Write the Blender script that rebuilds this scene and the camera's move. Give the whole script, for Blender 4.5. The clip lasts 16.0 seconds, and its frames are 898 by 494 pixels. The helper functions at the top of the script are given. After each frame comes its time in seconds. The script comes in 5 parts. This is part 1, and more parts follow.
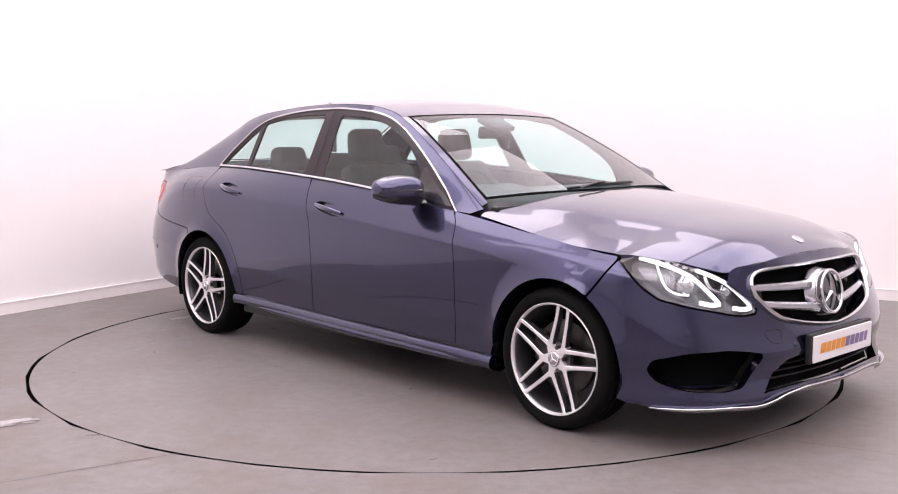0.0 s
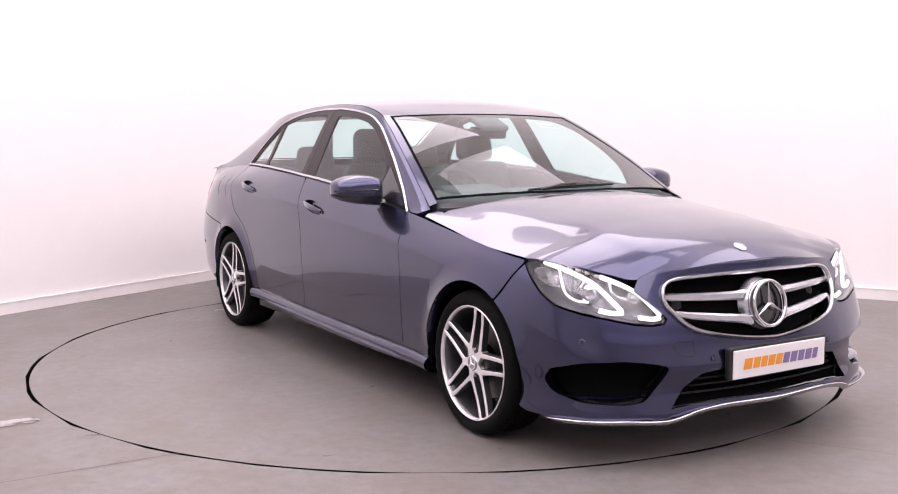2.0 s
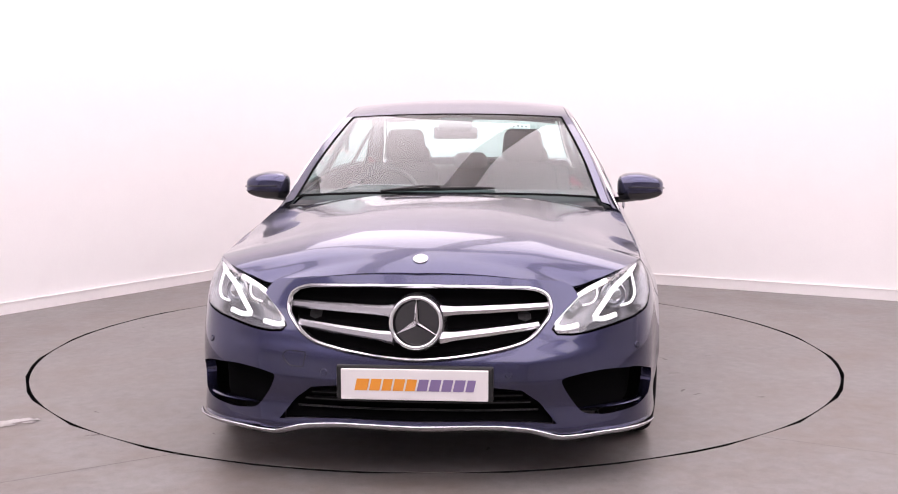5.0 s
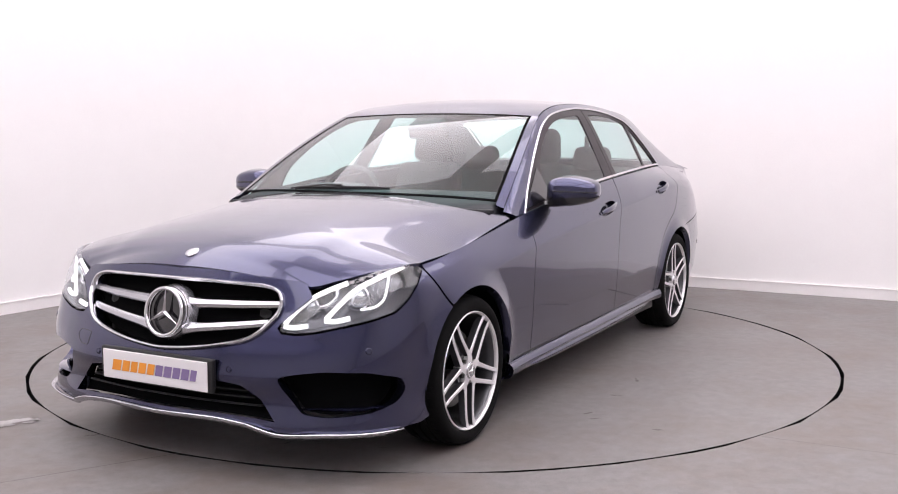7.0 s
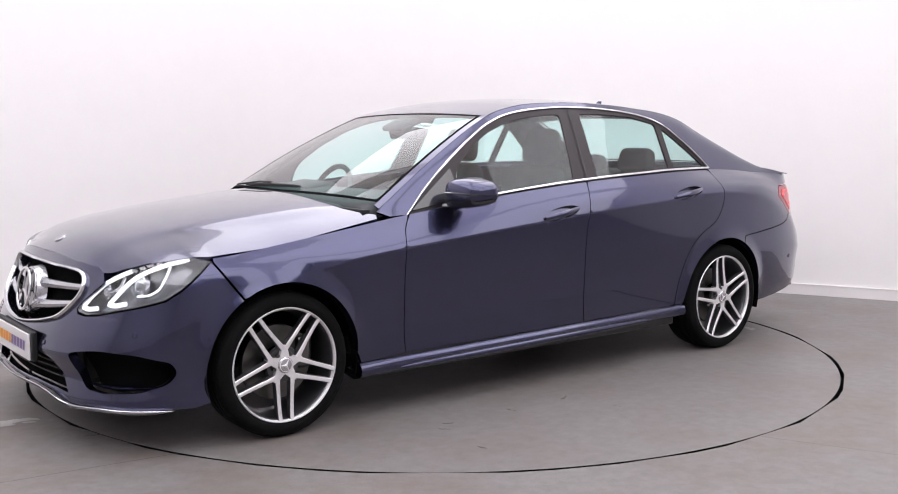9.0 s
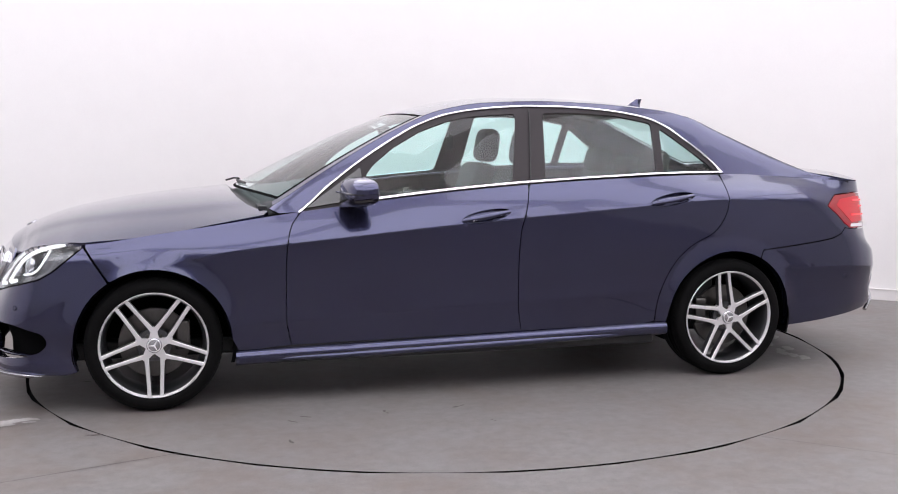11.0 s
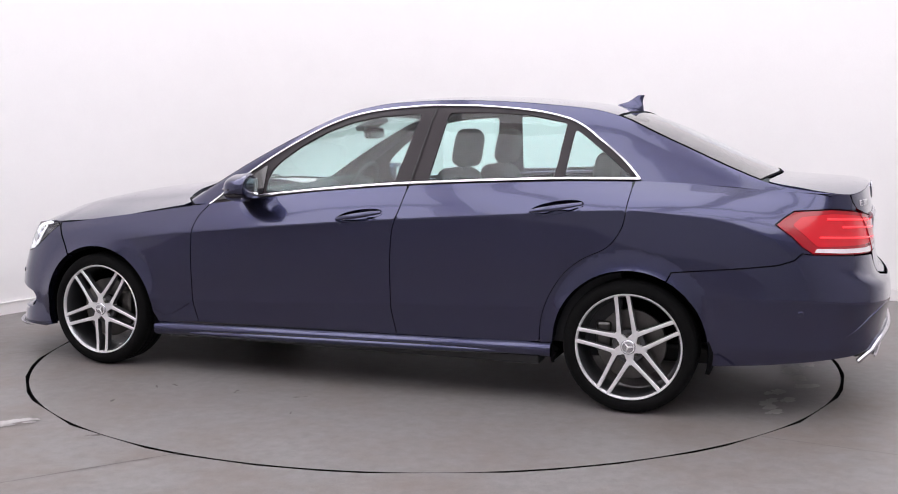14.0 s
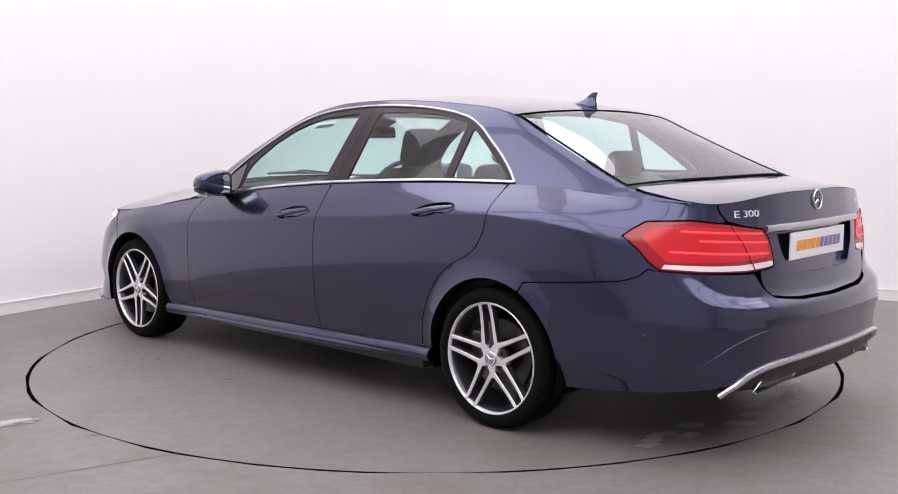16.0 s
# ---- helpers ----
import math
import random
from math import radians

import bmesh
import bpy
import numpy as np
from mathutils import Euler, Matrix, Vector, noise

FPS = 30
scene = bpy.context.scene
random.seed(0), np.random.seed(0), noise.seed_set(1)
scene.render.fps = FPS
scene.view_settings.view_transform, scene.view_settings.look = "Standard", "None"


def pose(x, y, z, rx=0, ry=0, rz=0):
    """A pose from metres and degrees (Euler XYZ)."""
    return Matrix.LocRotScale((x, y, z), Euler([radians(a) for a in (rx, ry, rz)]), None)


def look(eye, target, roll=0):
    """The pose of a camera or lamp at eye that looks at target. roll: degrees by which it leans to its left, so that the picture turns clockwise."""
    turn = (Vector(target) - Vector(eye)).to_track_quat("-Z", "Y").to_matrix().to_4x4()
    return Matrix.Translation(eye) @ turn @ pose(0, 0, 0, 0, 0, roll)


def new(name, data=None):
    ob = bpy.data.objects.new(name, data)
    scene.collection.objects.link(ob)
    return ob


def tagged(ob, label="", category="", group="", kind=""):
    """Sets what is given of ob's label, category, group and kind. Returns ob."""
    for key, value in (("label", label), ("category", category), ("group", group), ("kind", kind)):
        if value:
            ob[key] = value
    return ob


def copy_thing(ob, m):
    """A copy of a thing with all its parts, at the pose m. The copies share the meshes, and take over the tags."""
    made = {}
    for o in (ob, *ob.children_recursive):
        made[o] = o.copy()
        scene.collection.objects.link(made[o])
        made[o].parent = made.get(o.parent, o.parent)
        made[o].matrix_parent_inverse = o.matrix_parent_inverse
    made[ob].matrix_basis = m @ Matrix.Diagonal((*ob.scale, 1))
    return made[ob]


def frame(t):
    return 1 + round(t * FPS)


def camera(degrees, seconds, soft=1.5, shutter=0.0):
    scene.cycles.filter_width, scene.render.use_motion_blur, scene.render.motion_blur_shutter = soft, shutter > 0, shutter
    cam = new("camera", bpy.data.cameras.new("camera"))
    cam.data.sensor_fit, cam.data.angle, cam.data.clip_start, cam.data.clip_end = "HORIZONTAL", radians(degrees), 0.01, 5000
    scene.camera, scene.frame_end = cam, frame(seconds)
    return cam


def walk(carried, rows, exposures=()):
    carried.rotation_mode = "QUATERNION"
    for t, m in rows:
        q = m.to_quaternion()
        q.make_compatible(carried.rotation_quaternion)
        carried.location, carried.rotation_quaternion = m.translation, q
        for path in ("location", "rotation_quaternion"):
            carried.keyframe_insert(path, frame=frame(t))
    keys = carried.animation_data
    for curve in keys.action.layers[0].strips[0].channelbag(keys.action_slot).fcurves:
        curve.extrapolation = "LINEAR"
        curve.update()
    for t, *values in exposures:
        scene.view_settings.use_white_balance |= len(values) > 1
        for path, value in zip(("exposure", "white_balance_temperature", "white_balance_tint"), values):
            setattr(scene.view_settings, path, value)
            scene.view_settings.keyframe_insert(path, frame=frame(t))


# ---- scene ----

# camera: stands still on the floor, the car turns before it
cam = camera(47.278, 16.0, soft=1.0)
EYE = (0.0, -5.963, 1.276)
AIM = (EYE[0] + .012014, EYE[1] + .993502, EYE[2] - .113181)
walk(cam, [(0.0, look(EYE, AIM)), (16.0, look(EYE, AIM))],
     exposures=[(0.0, .10, 6650, 17), (4.5, .08, 6650, 17), (7.0, -.04, 6420, 10), (9.0, -.13, 6280, 6), (12.5, -.16, 6180, 5), (16.0, -.16, 6280, 7)])

# heading of the car by time, degrees turned past the point where its nose faces the camera
TURN = [(0.0, -42.64), (0.5, -42.14), (1.0, -40.05), (1.5, -36.49), (2.0, -31.01), (2.5, -25.2), (3.0, -18.99), (3.5, -13.1), (4.0, -6.91), (4.5, -.95),
        (5.0, 5.1), (5.5, 11.2), (6.0, 17.3), (6.5, 23.35), (7.0, 29.35), (7.5, 35.15), (8.0, 41.2), (8.5, 47.1), (9.0, 53.05), (9.5, 58.9), (10.0, 64.75),
        (10.5, 70.6), (11.0, 76.4), (11.5, 82.2), (12.0, 88.0), (12.5, 93.7), (13.0, 99.4), (13.5, 105.0), (14.0, 110.8), (14.5, 116.45), (15.0, 122.25),
        (15.5, 127.95), (16.0, 133.85)]
CAR_X, CAR_Y = .132, .135          # the car's middle stands this far off the turntable's axis
RING = 2.245                       # turntable radius

# light: added sheets unseen above the white booth, no sun; unseen hall walls bounce it
PANEL_GLOW = 3.05
world = bpy.data.worlds.new("world")
scene.world = world
world.use_nodes = True
world.node_tree.nodes["Background"].inputs[0].default_value = (.9, .95, 1, 1)
world.node_tree.nodes["Background"].inputs[1].default_value = .05


# ---- materials ----
def material(name, colour, rough=.5, metal=0.0, coat=0.0, coat_rough=.03, bump=0.0, scale=60.0, vary=0.0, glow=0.0, ior=1.5):
    m = bpy.data.materials.new(name)
    m.use_nodes = True
    n, l = m.node_tree.nodes, m.node_tree.links
    b = n["Principled BSDF"]
    b.inputs["Base Color"].default_value = (*colour, 1)
    b.inputs["Roughness"].default_value, b.inputs["Metallic"].default_value = rough, metal
    b.inputs["Coat Weight"].default_value, b.inputs["Coat Roughness"].default_value = coat, coat_rough
    b.inputs["IOR"].default_value = ior
    if glow:
        b.inputs["Emission Color"].default_value = (*colour, 1)
        b.inputs["Emission Strength"].default_value = glow
    if bump or vary:
        c = n.new("ShaderNodeTexCoord")
        t = n.new("ShaderNodeTexNoise")
        t.inputs["Scale"].default_value, t.inputs["Detail"].default_value = scale, 6
        l.new(c.outputs["Object"], t.inputs["Vector"])
        if vary:
            t2 = n.new("ShaderNodeTexNoise")
            t2.inputs["Scale"].default_value, t2.inputs["Detail"].default_value = scale * .06, 4
            l.new(c.outputs["Object"], t2.inputs["Vector"])
            add = n.new("ShaderNodeMath")
            add.operation = "ADD"
            l.new(t.outputs["Fac"], add.inputs[0]), l.new(t2.outputs["Fac"], add.inputs[1])
            r = n.new("ShaderNodeMapRange")
            r.inputs["From Min"].default_value, r.inputs["From Max"].default_value = .6, 1.4
            r.inputs["To Min"].default_value, r.inputs["To Max"].default_value = 1 - vary, 1 + vary
            l.new(add.outputs[0], r.inputs["Value"])
            mix = n.new("ShaderNodeVectorMath")
            mix.operation = "SCALE"
            mix.inputs[0].default_value = colour
            l.new(r.outputs[0], mix.inputs["Scale"]), l.new(mix.outputs[0], b.inputs["Base Color"])
        if bump:
            k = n.new("ShaderNodeBump")
            k.inputs["Strength"].default_value, k.inputs["Distance"].default_value = bump, .004
            l.new(t.outputs["Fac"], k.inputs["Height"]), l.new(k.outputs[0], b.inputs["Normal"])
    return m


def glass(name, tint, rough=0.0):
    """Thin pane: tinted pass-through with a mirror reflection that grows with the angle."""
    m = bpy.data.materials.new(name)
    m.use_nodes = True
    n, l = m.node_tree.nodes, m.node_tree.links
    n.remove(n["Principled BSDF"])
    t, g, mix, f = n.new("ShaderNodeBsdfTransparent"), n.new("ShaderNodeBsdfGlossy"), n.new("ShaderNodeMixShader"), n.new("ShaderNodeLayerWeight")
    t.inputs[0].default_value, g.inputs["Roughness"].default_value, f.inputs["Blend"].default_value = (*tint, 1), rough, .5
    power = n.new("ShaderNodeMath")
    power.operation, power.inputs[1].default_value = "POWER", 4.5
    g.inputs["Color"].default_value = (1, 1, 1, 1)
    gain = n.new("ShaderNodeMath")
    gain.operation, gain.inputs[1].default_value, gain.inputs[2].default_value, gain.use_clamp = "MULTIPLY_ADD", .95, .05, True
    l.new(f.outputs["Facing"], power.inputs[0]), l.new(power.outputs[0], gain.inputs[0]), l.new(gain.outputs[0], mix.inputs[0])
    l.new(t.outputs[0], mix.inputs[1]), l.new(g.outputs[0], mix.inputs[2]), l.new(mix.outputs[0], n["Material Output"].inputs["Surface"])
    return m


def paint_material():
    """Blue-violet metallic lacquer under a clear coat."""
    m = material("blue_metallic_paint", (.043, .045, .100), rough=.23, metal=.95, coat=1.0, coat_rough=.04)
    n, l = m.node_tree.nodes, m.node_tree.links
    b = n["Principled BSDF"]
    c = n.new("ShaderNodeTexCoord")
    t = n.new("ShaderNodeTexNoise")
    t.inputs["Scale"].default_value, t.inputs["Detail"].default_value = 260, 3
    r = n.new("ShaderNodeMapRange")
    r.inputs["To Min"].default_value, r.inputs["To Max"].default_value = .20, .27
    l.new(c.outputs["Object"], t.inputs["Vector"]), l.new(t.outputs["Fac"], r.inputs["Value"]), l.new(r.outputs[0], b.inputs["Roughness"])
    return m


def floor_material(name, dirt):
    """Grey sheet floor with a lilac cast, mottled, scuffed, with faint rust-brown stains."""
    m = bpy.data.materials.new(name)
    m.use_nodes = True
    n, l = m.node_tree.nodes, m.node_tree.links
    b = n["Principled BSDF"]
    c = n.new("ShaderNodeTexCoord")

    def noise_node(scale, detail, rough=.6):
        t = n.new("ShaderNodeTexNoise")
        t.inputs["Scale"].default_value, t.inputs["Detail"].default_value, t.inputs["Roughness"].default_value = scale, detail, rough
        l.new(c.outputs["Object"], t.inputs["Vector"])
        return t

    big, mid, fine, spot = noise_node(.9, 5), noise_node(16, 8, .7), noise_node(170, 5, .75), noise_node(1.4, 9, .72)
    r1 = n.new("ShaderNodeValToRGB")
    r1.color_ramp.elements[0].position, r1.color_ramp.elements[0].color = .32, (.152, .141, .140, 1)
    r1.color_ramp.elements[1].position, r1.color_ramp.elements[1].color = .68, (.208, .194, .191, 1)
    l.new(mid.outputs["Fac"], r1.inputs[0])
    r2 = n.new("ShaderNodeValToRGB")
    r2.color_ramp.elements[0].position, r2.color_ramp.elements[0].color = .44, (0, 0, 0, 1)
    r2.color_ramp.elements[1].position, r2.color_ramp.elements[1].color = .70, (dirt, dirt, dirt, 1)
    l.new(spot.outputs["Fac"], r2.inputs[0])
    mix = n.new("ShaderNodeMix")
    mix.data_type = "RGBA"
    mix.inputs["B"].default_value = (.140, .105, .086, 1)
    l.new(r2.outputs[0], mix.inputs["Factor"]), l.new(r1.outputs[0], mix.inputs["A"])
    grain = n.new("ShaderNodeMapRange")
    grain.inputs["From Min"].default_value, grain.inputs["From Max"].default_value = .3, .7
    grain.inputs["To Min"].default_value, grain.inputs["To Max"].default_value = .82, 1.16
    l.new(fine.outputs["Fac"], grain.inputs["Value"])
    sc = n.new("ShaderNodeVectorMath")
    sc.operation = "SCALE"
    l.new(mix.outputs["Result"], sc.inputs[0]), l.new(grain.outputs[0], sc.inputs["Scale"]), l.new(sc.outputs[0], b.inputs["Base Color"])
    rr = n.new("ShaderNodeMapRange")
    rr.inputs["To Min"].default_value, rr.inputs["To Max"].default_value = .34, .62
    l.new(big.outputs["Fac"], rr.inputs["Value"]), l.new(rr.outputs[0], b.inputs["Roughness"])
    k = n.new("ShaderNodeBump")
    k.inputs["Strength"].default_value, k.inputs["Distance"].default_value = .12, .002
    l.new(fine.outputs["Fac"], k.inputs["Height"]), l.new(k.outputs[0], b.inputs["Normal"])
    return m


PAINT = paint_material()
CHROME = material("chrome", (.70, .70, .72), rough=.12, metal=1.0, vary=.03, scale=40)
SATIN = material("satin_silver", (.58, .58, .61), rough=.26, metal=1.0, vary=.05, scale=80)
ALLOY = material("machined_alloy", (.80, .785, .80), rough=.36, metal=.5, coat=.4, vary=.06, scale=90)
ALLOY_DARK = material("grey_painted_alloy", (.085, .085, .092), rough=.35, metal=.7, coat=.4)
BLACK_TRIM = material("black_plastic", (.009, .009, .010), rough=.45, bump=.15, scale=400, vary=.1)
GLOSS_BLACK = material("gloss_black", (.012, .011, .013), rough=.12, coat=.8, vary=.05)
PILLAR = material("dark_pillar_film", (.016, .011, .014), rough=.34, vary=.05)
PILLAR.node_tree.nodes["Principled BSDF"].inputs["Specular IOR Level"].default_value = .3
RUBBER = material("tyre_rubber", (.0035, .0033, .0036), rough=.85, bump=.25, scale=180, vary=.15)
RUBBER.node_tree.nodes["Principled BSDF"].inputs["Specular IOR Level"].default_value = .15
LINER = material("wheelarch_felt", (.004, .004, .0045), rough=.95, bump=.3, scale=200)
LINER.node_tree.nodes["Principled BSDF"].inputs["Specular IOR Level"].default_value = .05
GLASS = glass("tinted_glass", (.80, .98, .95))
LENS = glass("lamp_cover", (.96, .97, .98))
LEATHER = material("black_leather", (.013, .0135, .016), rough=.55, bump=.06, scale=250, vary=.12)
DASH = material("dark_grey_dash", (.035, .037, .042), rough=.6, bump=.03, scale=300, vary=.1)
LAMP_BODY = material("lamp_housing", (.24, .24, .26), rough=.26, metal=.75, vary=.08)
LED = material("led_light_guide", (1.0, .99, 1.0), rough=.3, glow=.95)
RED = material("red_lamp_plastic", (.46, .003, .012), rough=.25, coat=.4, glow=.40, vary=.05, scale=30)
RED_DEEP = material("deep_red_lamp_plastic", (.30, .004, .012), rough=.2, coat=.5, glow=.10)
RED_BRIGHT = material("bright_red_lamp_strip", (.92, .035, .05), rough=.2, coat=.4, glow=.75)
CLEAR_WHITE = material("frosted_clear_lamp", (.80, .74, .76), rough=.2, coat=1.0, vary=.1, scale=120)
PLATE = material("white_plate", (.82, .80, .81), rough=.3, coat=.4)
ORANGE = material("orange_print", (.85, .33, .04), rough=.4)
VIOLET = material("violet_print", (.23, .17, .34), rough=.4)
STEEL = material("brake_steel", (.13, .125, .12), rough=.35, metal=1.0, vary=.15, scale=50)
WHITE_WALL = material("white_wall_paint", (.84, .82, .82), rough=.75, bump=.05, scale=90, vary=.015)
SKIRT = material("white_skirting_paint", (.83, .80, .80), rough=.45, vary=.02)
CEILING = material("white_ceiling", (.60, .59, .58), rough=.8, vary=.02)
# unseen hall walls, pale enough to brighten what the car reflects
HALL = material("unseen_hall_wall", (.60, .60, .62), rough=.8, bump=.1, vary=.08)
HALL_RIGHT = material("unseen_hall_wall_right", (.62, .61, .62), rough=.8, bump=.1, vary=.05)
# glow of the added overhead sheets, which stand out of view
GLOW = material("added_luminous_sheet", (1.0, .938, .972), rough=.6, glow=PANEL_GLOW)
FLOOR = floor_material("grey_floor", .75)
DISC = floor_material("grey_disc_floor", .55)
PIT = material("dark_gap", (.003, .003, .003), rough=.95)
PIT.node_tree.nodes["Principled BSDF"].inputs["Specular IOR Level"].default_value = .05
# pale scuffs; on the disc rim this colour also holds their glint
SCUFF_GLINT = material("pale_scuff_and_glint", (.40, .38, .375), rough=.7, vary=.15, scale=60)
STAIN = material("dark_oil_mark", (.055, .045, .040), rough=.5, vary=.2, scale=60)


# ---- mesh helpers ----
def mesh_object(name, verts, faces, mats, parent=None, label="", normals=None, index=None, smooth=False):
    me = bpy.data.meshes.new(name)
    me.from_pydata([tuple(map(float, v)) for v in verts], [], [tuple(map(int, f)) for f in faces])
    for m in mats if isinstance(mats, (list, tuple)) else [mats]:
        me.materials.append(m)
    if index is not None:
        me.polygons.foreach_set("material_index", np.asarray(index, dtype=np.int32))
    if smooth or normals is not None:
        me.polygons.foreach_set("use_smooth", [True] * len(me.polygons))
    me.update()
    if normals is not None:
        me.normals_split_custom_set_from_vertices([tuple(map(float, n)) for n in normals])
    ob = new(name, me)
    ob.parent = parent
    if label:
        tagged(ob, label)
    return ob


def part(name, bm, mat, parent, label="", smooth=False):
    me = bpy.data.meshes.new(name)
    bmesh.ops.recalc_face_normals(bm, faces=bm.faces)
    bm.to_mesh(me)
    bm.free()
    for m in mat if isinstance(mat, (list, tuple)) else [mat]:
        me.materials.append(m)
    if smooth:
        me.polygons.foreach_set("use_smooth", [True] * len(me.polygons))
        me.set_sharp_from_angle(angle=radians(38))
    ob = new(name, me)
    ob.parent = parent
    if label:
        tagged(ob, label)
    return ob


def flipped(bm):
    """The same shape on the car's other flank."""
    for v in bm.verts:
        v.co.y = -v.co.y
    return bm


def box(bm, c, size, bevel=0.0, turn=None, seg=2):
    """A box of that size about c, its edges rounded."""
    m = Matrix.Translation(c) @ (turn or Matrix()) @ Matrix.Diagonal((*size, 1))
    g = bmesh.ops.create_cube(bm, size=1, matrix=m)
    if bevel:
        es = list({e for v in g["verts"] for e in v.link_edges})
        bmesh.ops.bevel(bm, geom=es, offset=bevel, segments=seg, affect="EDGES", profile=.5)
    return bm


def sweep(path, normals, profile, closed=False, scale=None, bm=None):
    """Carries a closed profile of (sideways, outward) along a path whose outward directions are given."""
    bm = bm or bmesh.new()
    p, nn = np.asarray(path, float), np.asarray(normals, float)
    k = len(p)
    t = (np.roll(p, -1, 0) - np.roll(p, 1, 0)) if closed else np.gradient(p, axis=0)
    t /= np.linalg.norm(t, axis=1)[:, None]
    nn = nn - (nn * t).sum(1)[:, None] * t
    nn /= np.linalg.norm(nn, axis=1)[:, None]
    b = np.cross(t, nn)
    rings = []
    for i in range(k):
        f = 1 if scale is None else scale[i]
        rings.append([bm.verts.new(p[i] + b[i] * u * f + nn[i] * v * f) for u, v in profile])
    m = len(profile)
    for i in range(k if closed else k - 1):
        a, c = rings[i], rings[(i + 1) % k]
        for j in range(m):
            bm.faces.new((a[j], a[(j + 1) % m], c[(j + 1) % m], c[j]))
    if not closed:
        bm.faces.new(rings[0][::-1]), bm.faces.new(rings[-1])
    return bm


def oval(w, h, n=10, lift=0.0):
    return [(w / 2 * math.cos(2 * math.pi * i / n), h / 2 * math.sin(2 * math.pi * i / n) + lift) for i in range(n)]


def lathe(profile, n=64, axis="y", bm=None, closed=False):
    """Turns (radius, along) round the y axis."""
    bm = bm or bmesh.new()
    rings = [[bm.verts.new((r * math.cos(2 * math.pi * i / n), a, r * math.sin(2 * math.pi * i / n))) for i in range(n)] for r, a in profile]
    m = len(rings)
    for j in range(m if closed else m - 1):
        p, q = rings[j], rings[(j + 1) % m]
        for i in range(n):
            bm.faces.new((p[i], p[(i + 1) % n], q[(i + 1) % n], q[i]))
    return bm


def inside(poly, pts):
    poly, pts = np.asarray(poly), np.asarray(pts)
    x, y = pts[:, 0], pts[:, 1]
    r = np.zeros(len(pts), bool)
    for (ax, ay), (bx, by) in zip(poly, np.roll(poly, -1, 0)):
        hit = ((ay > y) != (by > y)) & (x < (bx - ax) * (y - ay) / (by - ay + 1e-15) + ax)
        r ^= hit
    return r


def near_edge(poly, pts):
    d = np.full(len(pts), 9.0)
    for a, b in zip(poly, np.roll(poly, -1, 0)):
        ab = b - a
        t = np.clip(((pts - a) @ ab) / (ab @ ab + 1e-15), 0, 1)
        d = np.minimum(d, np.hypot(*(pts - a - t[:, None] * ab).T))
    return d


def dense(poly, step):
    out = []
    poly = np.asarray(poly, float)
    for a, b in zip(poly, np.roll(poly, -1, 0)):
        k = max(1, int(math.ceil(np.hypot(*(b - a)) / step)))
        out += [a + (b - a) * i / k for i in range(k)]
    return np.array(out)


def rounded(poly, rad=.01, seg=4):
    """The polygon with its corners rounded."""
    p = [Vector(q) for q in poly]
    out = []
    for i, c in enumerate(p):
        a, b = p[i - 1] - c, p[(i + 1) % len(p)] - c
        r = min(rad, a.length * .45, b.length * .45)
        u, v = c + a.normalized() * r, c + b.normalized() * r
        out += [tuple((1 - t) ** 2 * u + 2 * t * (1 - t) * c + t * t * v) for t in (k / seg for k in range(seg + 1))]
    return out


PANELS = {}


